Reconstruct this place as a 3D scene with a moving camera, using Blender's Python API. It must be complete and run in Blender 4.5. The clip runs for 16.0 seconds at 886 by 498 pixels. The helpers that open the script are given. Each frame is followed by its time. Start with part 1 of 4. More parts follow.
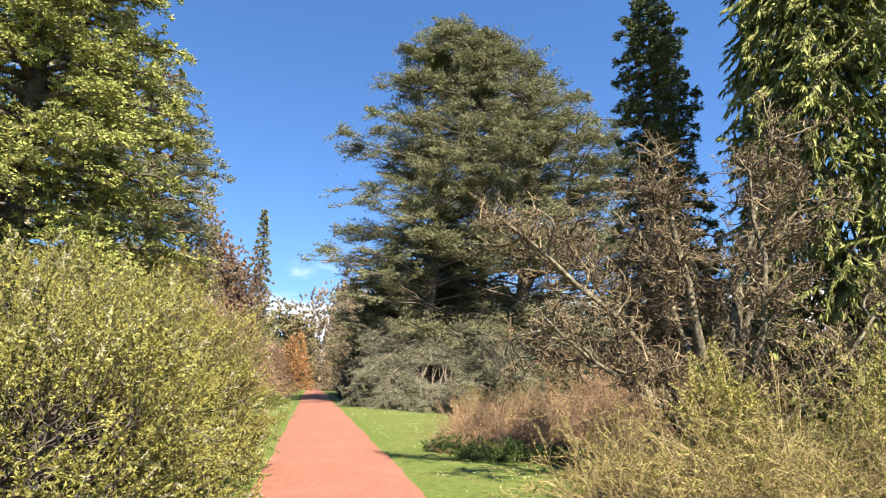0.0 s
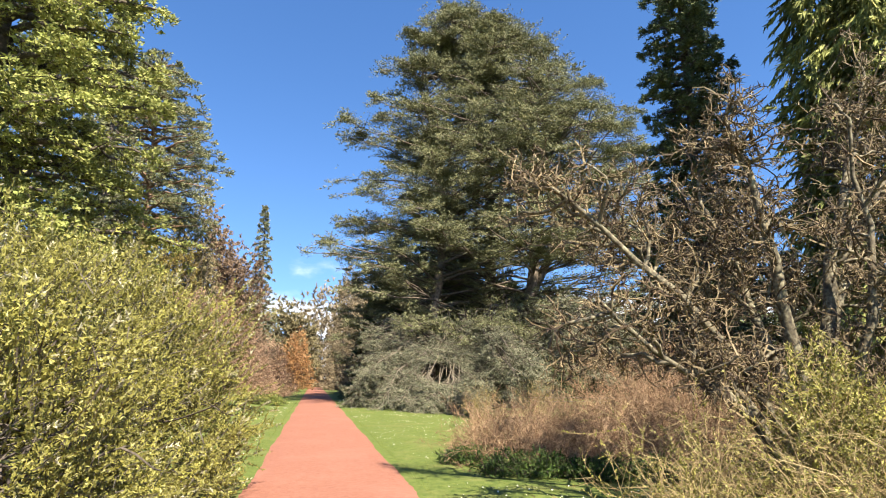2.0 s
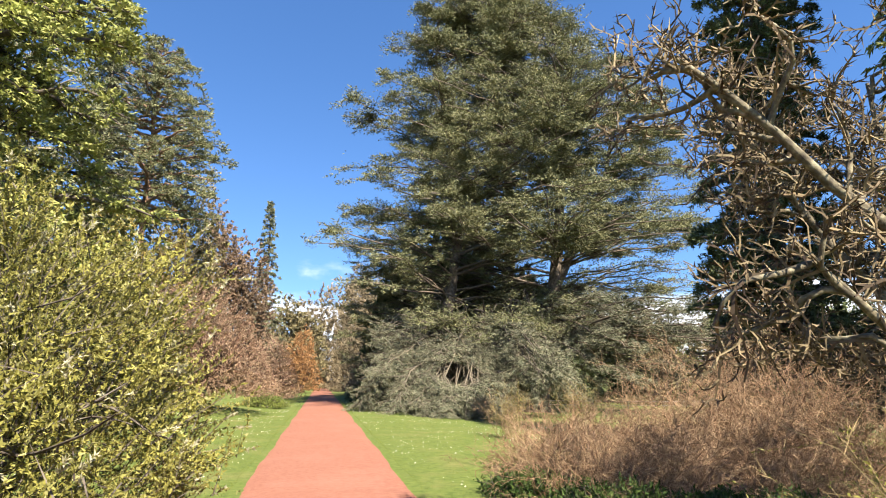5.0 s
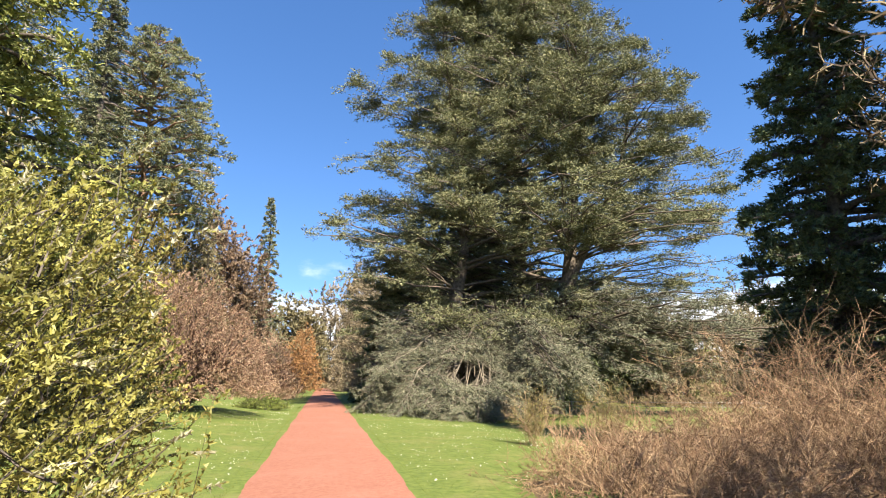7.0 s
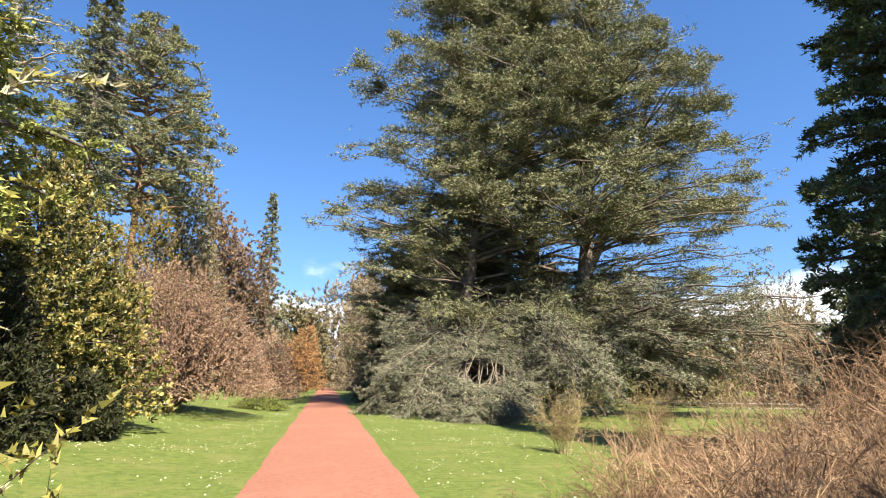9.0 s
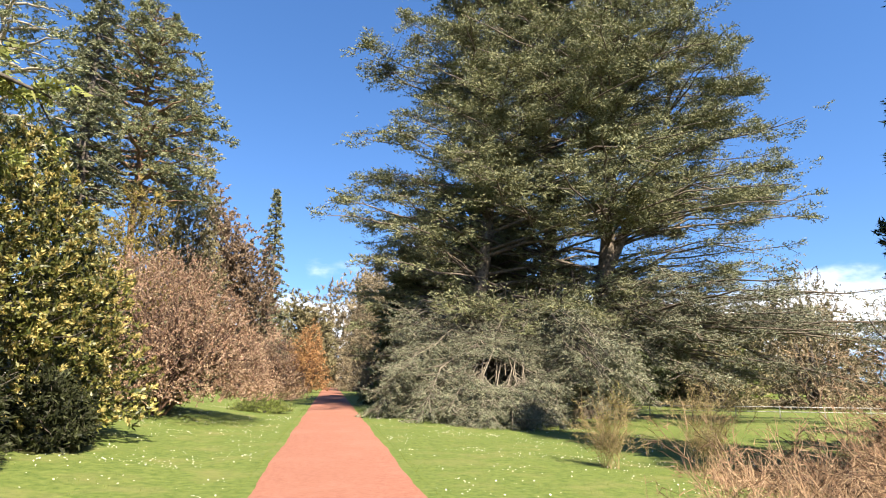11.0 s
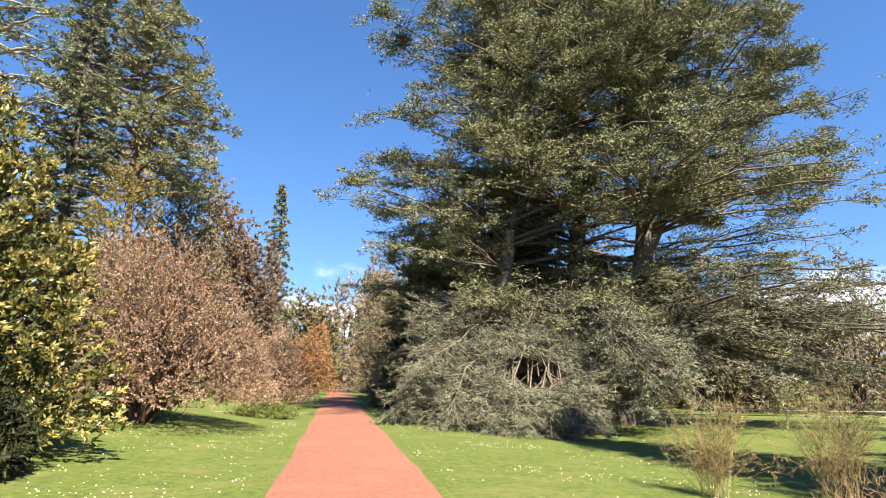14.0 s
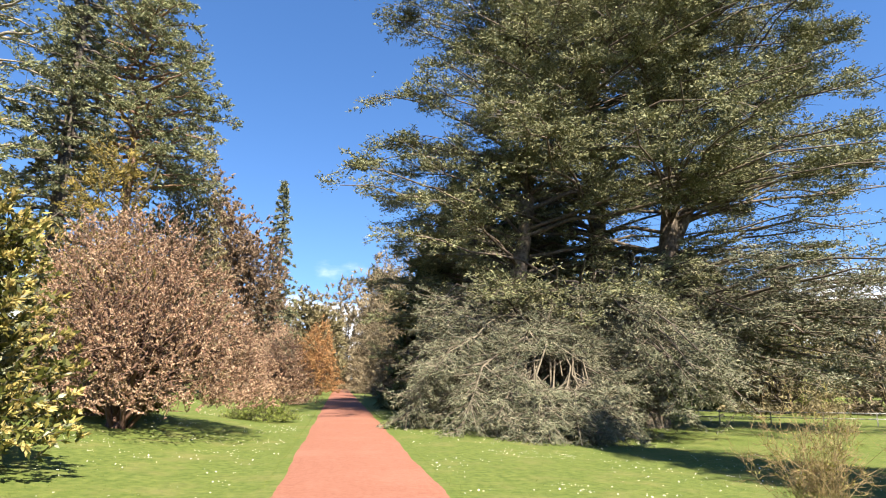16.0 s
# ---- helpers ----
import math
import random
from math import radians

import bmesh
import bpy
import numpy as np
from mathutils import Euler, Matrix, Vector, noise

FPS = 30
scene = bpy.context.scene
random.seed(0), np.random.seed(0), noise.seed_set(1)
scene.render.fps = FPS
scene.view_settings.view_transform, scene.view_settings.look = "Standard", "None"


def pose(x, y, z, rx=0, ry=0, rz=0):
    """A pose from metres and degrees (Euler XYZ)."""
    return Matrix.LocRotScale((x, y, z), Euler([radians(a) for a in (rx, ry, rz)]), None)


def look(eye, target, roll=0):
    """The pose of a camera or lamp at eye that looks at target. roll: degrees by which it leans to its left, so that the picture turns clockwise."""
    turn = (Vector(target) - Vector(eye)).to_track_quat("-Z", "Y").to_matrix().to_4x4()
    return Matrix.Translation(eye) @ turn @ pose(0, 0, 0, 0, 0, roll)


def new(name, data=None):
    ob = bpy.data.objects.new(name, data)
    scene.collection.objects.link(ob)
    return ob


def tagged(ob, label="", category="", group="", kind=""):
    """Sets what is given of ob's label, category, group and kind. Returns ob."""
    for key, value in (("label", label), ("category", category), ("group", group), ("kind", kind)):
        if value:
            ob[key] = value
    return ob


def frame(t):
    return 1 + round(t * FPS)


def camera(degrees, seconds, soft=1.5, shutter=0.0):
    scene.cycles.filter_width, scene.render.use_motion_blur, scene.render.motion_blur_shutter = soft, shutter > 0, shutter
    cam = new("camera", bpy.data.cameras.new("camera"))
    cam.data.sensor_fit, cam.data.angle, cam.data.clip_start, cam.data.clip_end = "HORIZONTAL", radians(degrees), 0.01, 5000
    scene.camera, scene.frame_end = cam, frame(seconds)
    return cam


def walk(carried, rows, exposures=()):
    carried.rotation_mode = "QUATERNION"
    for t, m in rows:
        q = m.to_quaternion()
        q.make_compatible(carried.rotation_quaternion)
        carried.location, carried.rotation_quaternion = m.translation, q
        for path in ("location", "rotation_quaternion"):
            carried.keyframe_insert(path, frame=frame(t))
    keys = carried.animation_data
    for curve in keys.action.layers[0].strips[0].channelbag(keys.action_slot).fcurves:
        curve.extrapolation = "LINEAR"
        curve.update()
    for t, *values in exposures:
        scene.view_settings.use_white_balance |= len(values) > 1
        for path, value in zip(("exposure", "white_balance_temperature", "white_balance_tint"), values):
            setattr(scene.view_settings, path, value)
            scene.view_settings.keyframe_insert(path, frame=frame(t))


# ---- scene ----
cam = camera(72.4, 16.0, soft=1.1)
METRES, EYE, TILT, LEAN, TURN = 17.2, 1.6, 12.2, 0.0, -12.0
ROWS = [
    (0.0, 0.0, 0.0, 0.0, 0.0, 0.0, 0.0),
    (0.5, -0.003, 0.031, -0.0075, 0.05, -0.09, 0.01),
    (1.0, -0.0086, 0.0607, -0.013, 0.09, -0.11, 0.03),
    (1.5, -0.0114, 0.0919, -0.0195, 0.14, -0.12, 0.05),
    (2.0, -0.0174, 0.1225, -0.0258, 0.22, -0.09, 0.05),
    (2.5, -0.0191, 0.1539, -0.0334, 0.29, -0.07, 0.05),
    (3.0, -0.0244, 0.1844, -0.0401, 0.36, -0.03, 0.02),
    (3.5, -0.029, 0.2163, -0.0478, 0.48, 0.01, 0.0),
    (4.0, -0.0361, 0.2479, -0.0545, 0.64, 0.03, -0.02),
    (6.5, -0.068, 0.3948, -0.085, 1.08, 0.03, 0.03),
    (7.0, -0.074, 0.4245, -0.0918, 1.06, 0.02, 0.03),
    (7.5, -0.0773, 0.455, -0.0993, 1.07, 0.02, 0.02),
    (8.0, -0.0837, 0.4836, -0.1055, 1.1, 0.02, 0.03),
    (8.5, -0.0889, 0.5145, -0.1133, 1.21, 0.0, -0.01),
    (9.0, -0.0968, 0.5428, -0.1186, 1.35, -0.04, -0.02),
    (11.5, -0.1371, 0.6911, -0.149, 1.87, -0.02, -0.11),
    (12.0, -0.1472, 0.7205, -0.1555, 2.05, -0.0, -0.07),
    (12.5, -0.1533, 0.7506, -0.1623, 2.16, 0.02, -0.03),
    (13.0, -0.1615, 0.7792, -0.168, 2.18, 0.05, -0.02),
    (13.5, -0.1662, 0.8077, -0.1749, 2.2, 0.07, -0.02),
    (14.0, -0.176, 0.8357, -0.1805, 2.23, 0.08, -0.03),
    (14.5, -0.1826, 0.8642, -0.1872, 2.32, 0.07, -0.0),
    (15.0, -0.192, 0.8935, -0.193, 2.36, 0.05, 0.04),
    (15.5, -0.1966, 0.9243, -0.2002, 2.41, 0.08, 0.04),
    (16.0, -0.2028, 0.9537, -0.2066, 2.53, 0.09, 0.05),
]
walk(cam, [(t, pose(0, 0, EYE, TILT, LEAN, TURN) @ pose(METRES * x, METRES * y, METRES * z, 90 + pitch, roll, yaw)) for t, x, y, z, yaw, pitch, roll in ROWS])

# ---- world, sun, exposure ----
scene.view_settings.exposure = 2.0
SUN_EL, SUN_AZ = radians(47), math.atan2(0.31, -0.95)
world = bpy.data.worlds.new("world")
scene.world = world
world.use_nodes = True
wn, wl = world.node_tree.nodes, world.node_tree.links
wn.clear()
sky = wn.new("ShaderNodeTexSky")
sky.sky_type, sky.sun_disc, sky.sun_elevation, sky.sun_rotation = "NISHITA", False, SUN_EL, SUN_AZ
sky.air_density, sky.dust_density, sky.ozone_density = 1.0, 0.0, 2.0
coord = wn.new("ShaderNodeTexCoord")
sep = wn.new("ShaderNodeSeparateXYZ")
wl.new(coord.outputs["Generated"], sep.inputs[0])
clear = wn.new("ShaderNodeMapping")
clear.inputs["Location"].default_value = (0, 0, 0.13)
wl.new(coord.outputs["Generated"], clear.inputs[0])
wl.new(clear.outputs[0], sky.inputs["Vector"])
low = wn.new("ShaderNodeMapRange")
low.inputs[1].default_value, low.inputs[2].default_value = 0.11, 0.22
low.inputs[3].default_value, low.inputs[4].default_value = 0.21, -0.25
wl.new(sep.outputs[2], low.inputs[0])
puff = wn.new("ShaderNodeTexNoise")
puff.inputs["Scale"].default_value, puff.inputs["Detail"].default_value, puff.inputs["Roughness"].default_value = 3.4, 7.0, 0.55
stretch = wn.new("ShaderNodeMapping")
stretch.inputs["Scale"].default_value = (1, 1, 2.2)
wl.new(coord.outputs["Generated"], stretch.inputs[0])
wl.new(stretch.outputs[0], puff.inputs["Vector"])
total = wn.new("ShaderNodeMath")
wl.new(puff.outputs[0], total.inputs[0])
wl.new(low.outputs[0], total.inputs[1])
cut = wn.new("ShaderNodeMapRange")
cut.interpolation_type = "SMOOTHSTEP"
cut.inputs[1].default_value, cut.inputs[2].default_value = 0.57, 0.75
wl.new(total.outputs[0], cut.inputs[0])
cloud = wn.new("ShaderNodeMix")
cloud.data_type = "RGBA"
cloud.inputs[7].default_value = (7.4, 7.7, 8.1, 1)
wl.new(cut.outputs[0], cloud.inputs[0])
deep = wn.new("ShaderNodeHueSaturation")
deep.inputs["Hue"].default_value, deep.inputs["Saturation"].default_value = 0.506, 1.22
deep.inputs["Value"].default_value = 1.16
wl.new(sky.outputs[0], deep.inputs["Color"])
wl.new(deep.outputs[0], cloud.inputs[6])
bg = wn.new("ShaderNodeBackground")
bg.inputs[1].default_value = 0.06
wl.new(cloud.outputs[2], bg.inputs[0])
wl.new(bg.outputs[0], wn.new("ShaderNodeOutputWorld").inputs[0])

sun = new("sun", bpy.data.lights.new("sun", "SUN"))
sun.data.energy, sun.data.angle, sun.data.color = 5.0, radians(0.55), (1.0, 0.89, 0.73)
sun.matrix_world = look((0, 0, 0), (-0.31 * math.cos(SUN_EL), 0.95 * math.cos(SUN_EL), -math.sin(SUN_EL)))


# ---- materials ----
def surface(name, ramp, rough=0.75, trans=0.0, scale=3.0, bump=0.0, fine=40.0, island=True, spread=0.35, gloss=0.3):
    """ramp: colours that the pieces (or, for one-piece things, the grain) run through."""
    m = bpy.data.materials.new(name)
    m.use_nodes = True
    n, l = m.node_tree.nodes, m.node_tree.links
    n.clear()
    out = n.new("ShaderNodeOutputMaterial")
    p = n.new("ShaderNodeBsdfPrincipled")
    p.inputs["Roughness"].default_value = rough
    p.inputs["Specular IOR Level"].default_value = gloss
    r = n.new("ShaderNodeValToRGB")
    el = r.color_ramp.elements
    while len(el) < len(ramp):
        el.new(0.5)
    for i, c in enumerate(ramp):
        el[i].position, el[i].color = i / max(1, len(ramp) - 1), (*c, 1)
    tc = n.new("ShaderNodeTexCoord")
    big = n.new("ShaderNodeTexNoise")
    big.inputs["Scale"].default_value, big.inputs["Detail"].default_value = scale, 4
    l.new(tc.outputs["Object"], big.inputs["Vector"])
    if island:
        g = n.new("ShaderNodeNewGeometry")
        l.new(g.outputs["Random Per Island"], r.inputs[0])
    else:
        small = n.new("ShaderNodeTexNoise")
        small.inputs["Scale"].default_value, small.inputs["Detail"].default_value = fine, 6
        l.new(tc.outputs["Object"], small.inputs["Vector"])
        stretch_r = n.new("ShaderNodeMapRange")
        stretch_r.inputs[1].default_value, stretch_r.inputs[2].default_value = 0.3, 0.7
        l.new(small.outputs[0], stretch_r.inputs[0])
        l.new(stretch_r.outputs[0], r.inputs[0])
    hsv = n.new("ShaderNodeHueSaturation")
    mr = n.new("ShaderNodeMapRange")
    mr.inputs[1].default_value, mr.inputs[2].default_value = 0.3, 0.7
    mr.inputs[3].default_value, mr.inputs[4].default_value = 1 - spread, 1 + spread
    l.new(big.outputs[0], mr.inputs[0])
    l.new(mr.outputs[0], hsv.inputs["Value"])
    l.new(r.outputs[0], hsv.inputs["Color"])
    l.new(hsv.outputs[0], p.inputs["Base Color"])
    if bump:
        b = n.new("ShaderNodeBump")
        b.inputs["Strength"].default_value, b.inputs["Distance"].default_value = bump, 0.02
        bn = n.new("ShaderNodeTexNoise")
        bn.inputs["Scale"].default_value, bn.inputs["Detail"].default_value = fine, 6
        l.new(tc.outputs["Object"], bn.inputs["Vector"])
        l.new(bn.outputs[0], b.inputs["Height"])
        l.new(b.outputs[0], p.inputs["Normal"])
    if trans:
        t = n.new("ShaderNodeBsdfTranslucent")
        l.new(hsv.outputs[0], t.inputs[0])
        mix = n.new("ShaderNodeMixShader")
        mix.inputs[0].default_value = trans
        l.new(p.outputs[0], mix.inputs[1])
        l.new(t.outputs[0], mix.inputs[2])
        l.new(mix.outputs[0], out.inputs[0])
    else:
        l.new(p.outputs[0], out.inputs[0])
    return m


CEDAR = surface("cedar_needles", [(.077, .088, .042), (.134, .141, .067), (.203, .196, .095), (.138, .153, .090)], trans=.08, scale=1.1, spread=.3)
CEDAR_GREY = surface("cedar_skirt_needles", [(.069, .081, .048), (.120, .126, .076), (.194, .180, .120), (.099, .116, .077)], trans=.06, scale=1.3, spread=.35)
GREY_TWIG = surface("grey_twigs", [(.064, .051, .037), (.110, .093, .068), (.161, .139, .104)], scale=2)
CEDAR_BARK = surface("cedar_bark", [(.038, .030, .024), (.096, .076, .057), (.152, .122, .093)], island=False, fine=7, scale=1.2, bump=.8)
BARK = surface("grey_brown_bark", [(.029, .023, .019), (.071, .058, .046), (.105, .088, .071)], island=False, fine=14, bump=.7)
PINE_BARK = surface("pine_bark", [(.094, .053, .032), (.176, .105, .065), (.211, .152, .105)], island=False, fine=6, bump=.6)
PALE_BARK = surface("pale_bark", [(.164, .134, .094), (.246, .211, .158), (.292, .257, .199)], island=False, fine=8, bump=.5)
LICHEN_BARK = surface("lichened_bark", [(.032, .026, .018), (.099, .083, .053), (.213, .197, .131)], island=False, fine=16, bump=.7)
LICHEN_TWIG = surface("lichened_twigs", [(.033, .021, .014), (.081, .058, .034), (.184, .147, .081), (.110, .077, .044)], scale=3)
YELLOWGREEN = surface("yellow_green_leaves", [(.112, .112, .017), (.189, .178, .033), (.258, .241, .059), (.154, .150, .027), (.300, .285, .112)], trans=.25, scale=2.2, spread=.5, gloss=.45)
PALE_FLOWER = surface("cream_blossom", [(.351, .328, .199), (.439, .422, .304)], trans=.3)
TREEGREEN = surface("fresh_green_sprays", [(.121, .146, .034), (.209, .233, .061), (.312, .312, .095), (.150, .172, .046)], trans=.2, scale=1.2, spread=.5)
PIERIS = surface("glossy_green_leaves", [(.031, .043, .009), (.083, .089, .017), (.171, .161, .038), (.048, .061, .015)], rough=.45, trans=.2, scale=1, gloss=.5)
PIERIS_TIP = surface("yellow_shoots", [(.325, .263, .078), (.448, .371, .147), (.263, .224, .066)], trans=.3, scale=1)
GOLD = surface("golden_leaves", [(.129, .105, .023), (.211, .164, .041), (.269, .199, .058)], trans=.25, scale=1)
PINKLEAF = surface("pinkish_brown_leaves", [(.185, .100, .066), (.297, .183, .123), (.411, .312, .211), (.245, .152, .097)], trans=.25, scale=.8)
PINKTWIG = surface("reddish_twigs", [(.058, .032, .025), (.117, .071, .050)], scale=2)
RUST = surface("rust_twigs", [(.098, .053, .030), (.188, .112, .064), (.270, .191, .112), (.143, .083, .046)], scale=1.6, spread=.5)
STRAW = surface("straw_twigs", [(.129, .088, .041), (.211, .152, .071), (.280, .222, .111), (.117, .076, .038)], scale=1.2)
ORANGE = surface("orange_leaves", [(.264, .139, .057), (.365, .205, .089), (.314, .175, .081)], trans=.3)
BROWNLEAF = surface("russet_foliage", [(.116, .077, .051), (.193, .133, .086), (.263, .191, .128)], trans=.2, scale=.3)
BARECROWN = surface("bare_crown_twigs", [(.110, .084, .051), (.187, .147, .090), (.244, .202, .129)], scale=.4)
OLIVECROWN = surface("olive_budding_twigs", [(.104, .088, .046), (.178, .154, .080), (.244, .206, .112)], trans=.1, scale=.4)
# near-black leaf colour, with the shade of the hollow put into it
SHADELEAF = surface("shade_dark_leaves", [(.011, .013, .007), (.026, .030, .012), (.044, .050, .019)], rough=.6, trans=.05, scale=.8, gloss=.15)
DARKFIR = surface("dark_fir_needles", [(.032, .048, .020), (.070, .090, .037), (.127, .146, .056)], trans=.05, scale=1.2, spread=.45)
BLUEFIR = surface("fir_needles", [(.085, .098, .055), (.152, .158, .085), (.224, .224, .131)], trans=.05, scale=.9, spread=.5)
PINENEEDLE = surface("pine_needles", [(.096, .110, .050), (.167, .179, .087), (.257, .251, .134)], trans=.08, scale=.9, spread=.5)
DROOP = surface("weeping_cypress_sprays", [(.082, .098, .023), (.148, .164, .040), (.243, .243, .075)], trans=.12, scale=1.2, spread=.45)
WILLOW = surface("pale_spring_leaves", [(.117, .158, .029), (.176, .211, .046), (.222, .246, .076)], trans=.35, scale=.4)
UNDER = surface("low_green_leaves", [(.023, .053, .011), (.053, .094, .017), (.094, .134, .029)], trans=.25, scale=2)
DAISY = surface("daisy_petals", [(.7, .7, .62), (.8, .8, .74), (.74, .68, .44)], trans=.2)
BLADE = surface("grass_blades", [(.100, .126, .023), (.137, .163, .032), (.169, .190, .048)], trans=.3, scale=.6, spread=.2)
WOOD = surface("weathered_white_rail", [(.263, .263, .246), (.351, .345, .322)], island=False, fine=20, bump=.2)


def ground_material(name, dark, light, patch, fine, patchy, amount, bump):
    """Two-scale ground: fine grain between dark and light, broad patches of a third colour."""
    m = bpy.data.materials.new(name)
    m.use_nodes = True
    n, l = m.node_tree.nodes, m.node_tree.links
    p = n["Principled BSDF"]
    p.inputs["Roughness"].default_value, p.inputs["Specular IOR Level"].default_value = .9, .2
    tc = n.new("ShaderNodeTexCoord")
    tex = []
    for s, d in ((fine, 6), (patchy, 5), (fine * 5, 3)):
        t = n.new("ShaderNodeTexNoise")
        t.inputs["Scale"].default_value, t.inputs["Detail"].default_value, t.inputs["Roughness"].default_value = s, d, .65
        l.new(tc.outputs["Object"], t.inputs["Vector"])
        tex.append(t)
    a = n.new("ShaderNodeValToRGB")
    a.color_ramp.elements[0].position, a.color_ramp.elements[1].position = .35, .65
    a.color_ramp.elements[0].color, a.color_ramp.elements[1].color = (*dark, 1), (*light, 1)
    l.new(tex[0].outputs[0], a.inputs[0])
    k = n.new("ShaderNodeMapRange")
    k.inputs[1].default_value, k.inputs[2].default_value, k.inputs[4].default_value = .5, .72, amount
    l.new(tex[1].outputs[0], k.inputs[0])
    mix = n.new("ShaderNodeMix")
    mix.data_type = "RGBA"
    mix.inputs[7].default_value = (*patch, 1)
    l.new(k.outputs[0], mix.inputs[0])
    l.new(a.outputs[0], mix.inputs[6])
    l.new(mix.outputs[2], p.inputs["Base Color"])
    b = n.new("ShaderNodeBump")
    b.inputs["Strength"].default_value, b.inputs["Distance"].default_value = bump, .02
    l.new(tex[2].outputs[0], b.inputs["Height"])
    l.new(b.outputs[0], p.inputs["Normal"])
    return m


LAWN = ground_material("lawn", (.055, .085, .015), (.119, .145, .034), (.153, .145, .052), 7, .8, .75, 1.0)
GRAVEL = ground_material("red_gravel", (.189, .078, .052), (.245, .113, .079), (.269, .134, .097), 14, .5, .5, .5)
EARTH = ground_material("bare_earth", (.058, .038, .020), (.117, .082, .046), (.152, .105, .053), 12, 1.2, .5, .9)


# ---- mesh tools ----
def unit(a):
    return a / np.maximum(np.linalg.norm(a, axis=-1, keepdims=True), 1e-9)


class Geo:
    """Quads gathered from tubes and leaves."""

    def __init__(self):
        self.v, self.f, self.t, self.n = [], [], [], 0

    def add(self, v, f):
        self.v.append(v.reshape(-1, 3))
        self.f.append(f.reshape(-1, 4) + self.n)
        self.n += len(self.v[-1])

    def tubes(self, P, R, sides=4):
        n, k, _ = P.shape
        if not n:
            return
        T = unit(np.gradient(P, axis=1))
        C = unit(P[:, -1] - P[:, 0])
        ref = np.where(np.abs(C[:, 2:]) > .8, np.array([[1., 0, 0]]), np.array([[0, 0, 1.]]))
        ref = unit(np.cross(C, ref))[:, None]
        U = unit(ref - (ref * T).sum(-1, keepdims=True) * T)
        V = np.cross(T, U)
        a = 2 * np.pi * np.arange(sides) / sides
        ring = P[:, :, None] + R[:, :, None, None] * (np.cos(a)[:, None] * U[:, :, None] + np.sin(a)[:, None] * V[:, :, None])
        i, j, s = np.meshgrid(np.arange(n), np.arange(k - 1), np.arange(sides), indexing="ij")
        b, t = (i * k + j) * sides, (s + 1) % sides
        self.add(ring, np.stack([b + s, b + t, b + sides + t, b + sides + s], -1))

    def leaves(self, c, d, nrm, L, W, fine=False):
        """Pointed leaves; fine ones, seen from afar, are single slivers."""
        s = unit(np.cross(d, nrm)) * (W * .5)[:, None]
        d = d * L[:, None]
        if fine:
            v = np.stack([c + s, c + d, c - s], 1).reshape(-1, 3)
            self.v.append(v)
            self.t.append(np.arange(len(v)).reshape(-1, 3) + self.n)
            self.n += len(v)
            return
        v = np.stack([c, c + d * .45 + s, c + d, c + d * .45 - s], 1)
        self.add(v, np.arange(len(c) * 4))

    def mesh(self, name, material, smooth=False):
        me = bpy.data.meshes.new(name)
        v = np.concatenate(self.v).astype(np.float32)
        loops = np.concatenate([q.ravel() for q in self.f + self.t]).astype(np.int32)
        nq, nt = sum(len(q) for q in self.f), sum(len(q) for q in self.t)
        first = np.concatenate([np.arange(nq) * 4, nq * 4 + np.arange(nt) * 3]).astype(np.int32)
        me.vertices.add(len(v))
        me.vertices.foreach_set("co", v.ravel())
        me.loops.add(len(loops))
        me.loops.foreach_set("vertex_index", loops)
        me.polygons.add(nq + nt)
        me.polygons.foreach_set("loop_start", first)
        me.polygons.foreach_set("use_smooth", np.full(nq + nt, smooth))
        me.materials.append(material)
        me.update(calc_edges=True)
        return me


GROUPS = {"evergreen_shrub": "shrubs beside the path", "arching_shrub": "arching shrubs", "leafy_shrub": "leafy shrubs", "twiggy_shrub": "twiggy thicket", "ground_cover": "ground cover patches", "weed_patch": "weeds",
          "sapling_bush": "small bushes on the lawn", "woodland_tree": "far woods", "yew_tree": "dark evergreens", "bare_tree": "bare trees", "hedge_tree": "hedgerow", "holly_tree": "dark evergreens", "willow_tree": "trees in spring leaf", "pine_tree": "pines", "undergrowth_shrub": "dark undergrowth"}


def thing(name, at, label, category, group=""):
    ob = new(name)
    group = group or GROUPS.get(name, "")
    ob.location = at
    return tagged(ob, label, category, group)


def part(name, geo, material, parent, label="", smooth=False, kind=""):
    ob = new(name, geo.mesh(name, material, smooth))
    ob.parent = parent
    return tagged(ob, label, kind=kind)


def grow(rng, start, d, length, k=5, wig=.15, up=0.0):
    """Paths of k points from start along d, bending by wig at random and by up towards the sky."""
    n = len(start)
    P = np.empty((n, k, 3))
    P[:, 0], d = start, unit(d)
    step = (np.broadcast_to(length, (n,)) / (k - 1))[:, None]
    upv = np.zeros((n, 3))
    upv[:, 2] = up
    for i in range(1, k):
        d = unit(d + rng.normal(0, wig, (n, 3)) + upv)
        P[:, i] = P[:, i - 1] + d * step
    return P


def along(P, i, t):
    """Places and directions at the fractions t of the paths i."""
    k = P.shape[1]
    x = np.clip(t, 0, .9999) * (k - 1)
    j = x.astype(int)
    a, b = P[i, j], P[i, j + 1]
    return a + (b - a) * (x - j)[:, None], unit(b - a)


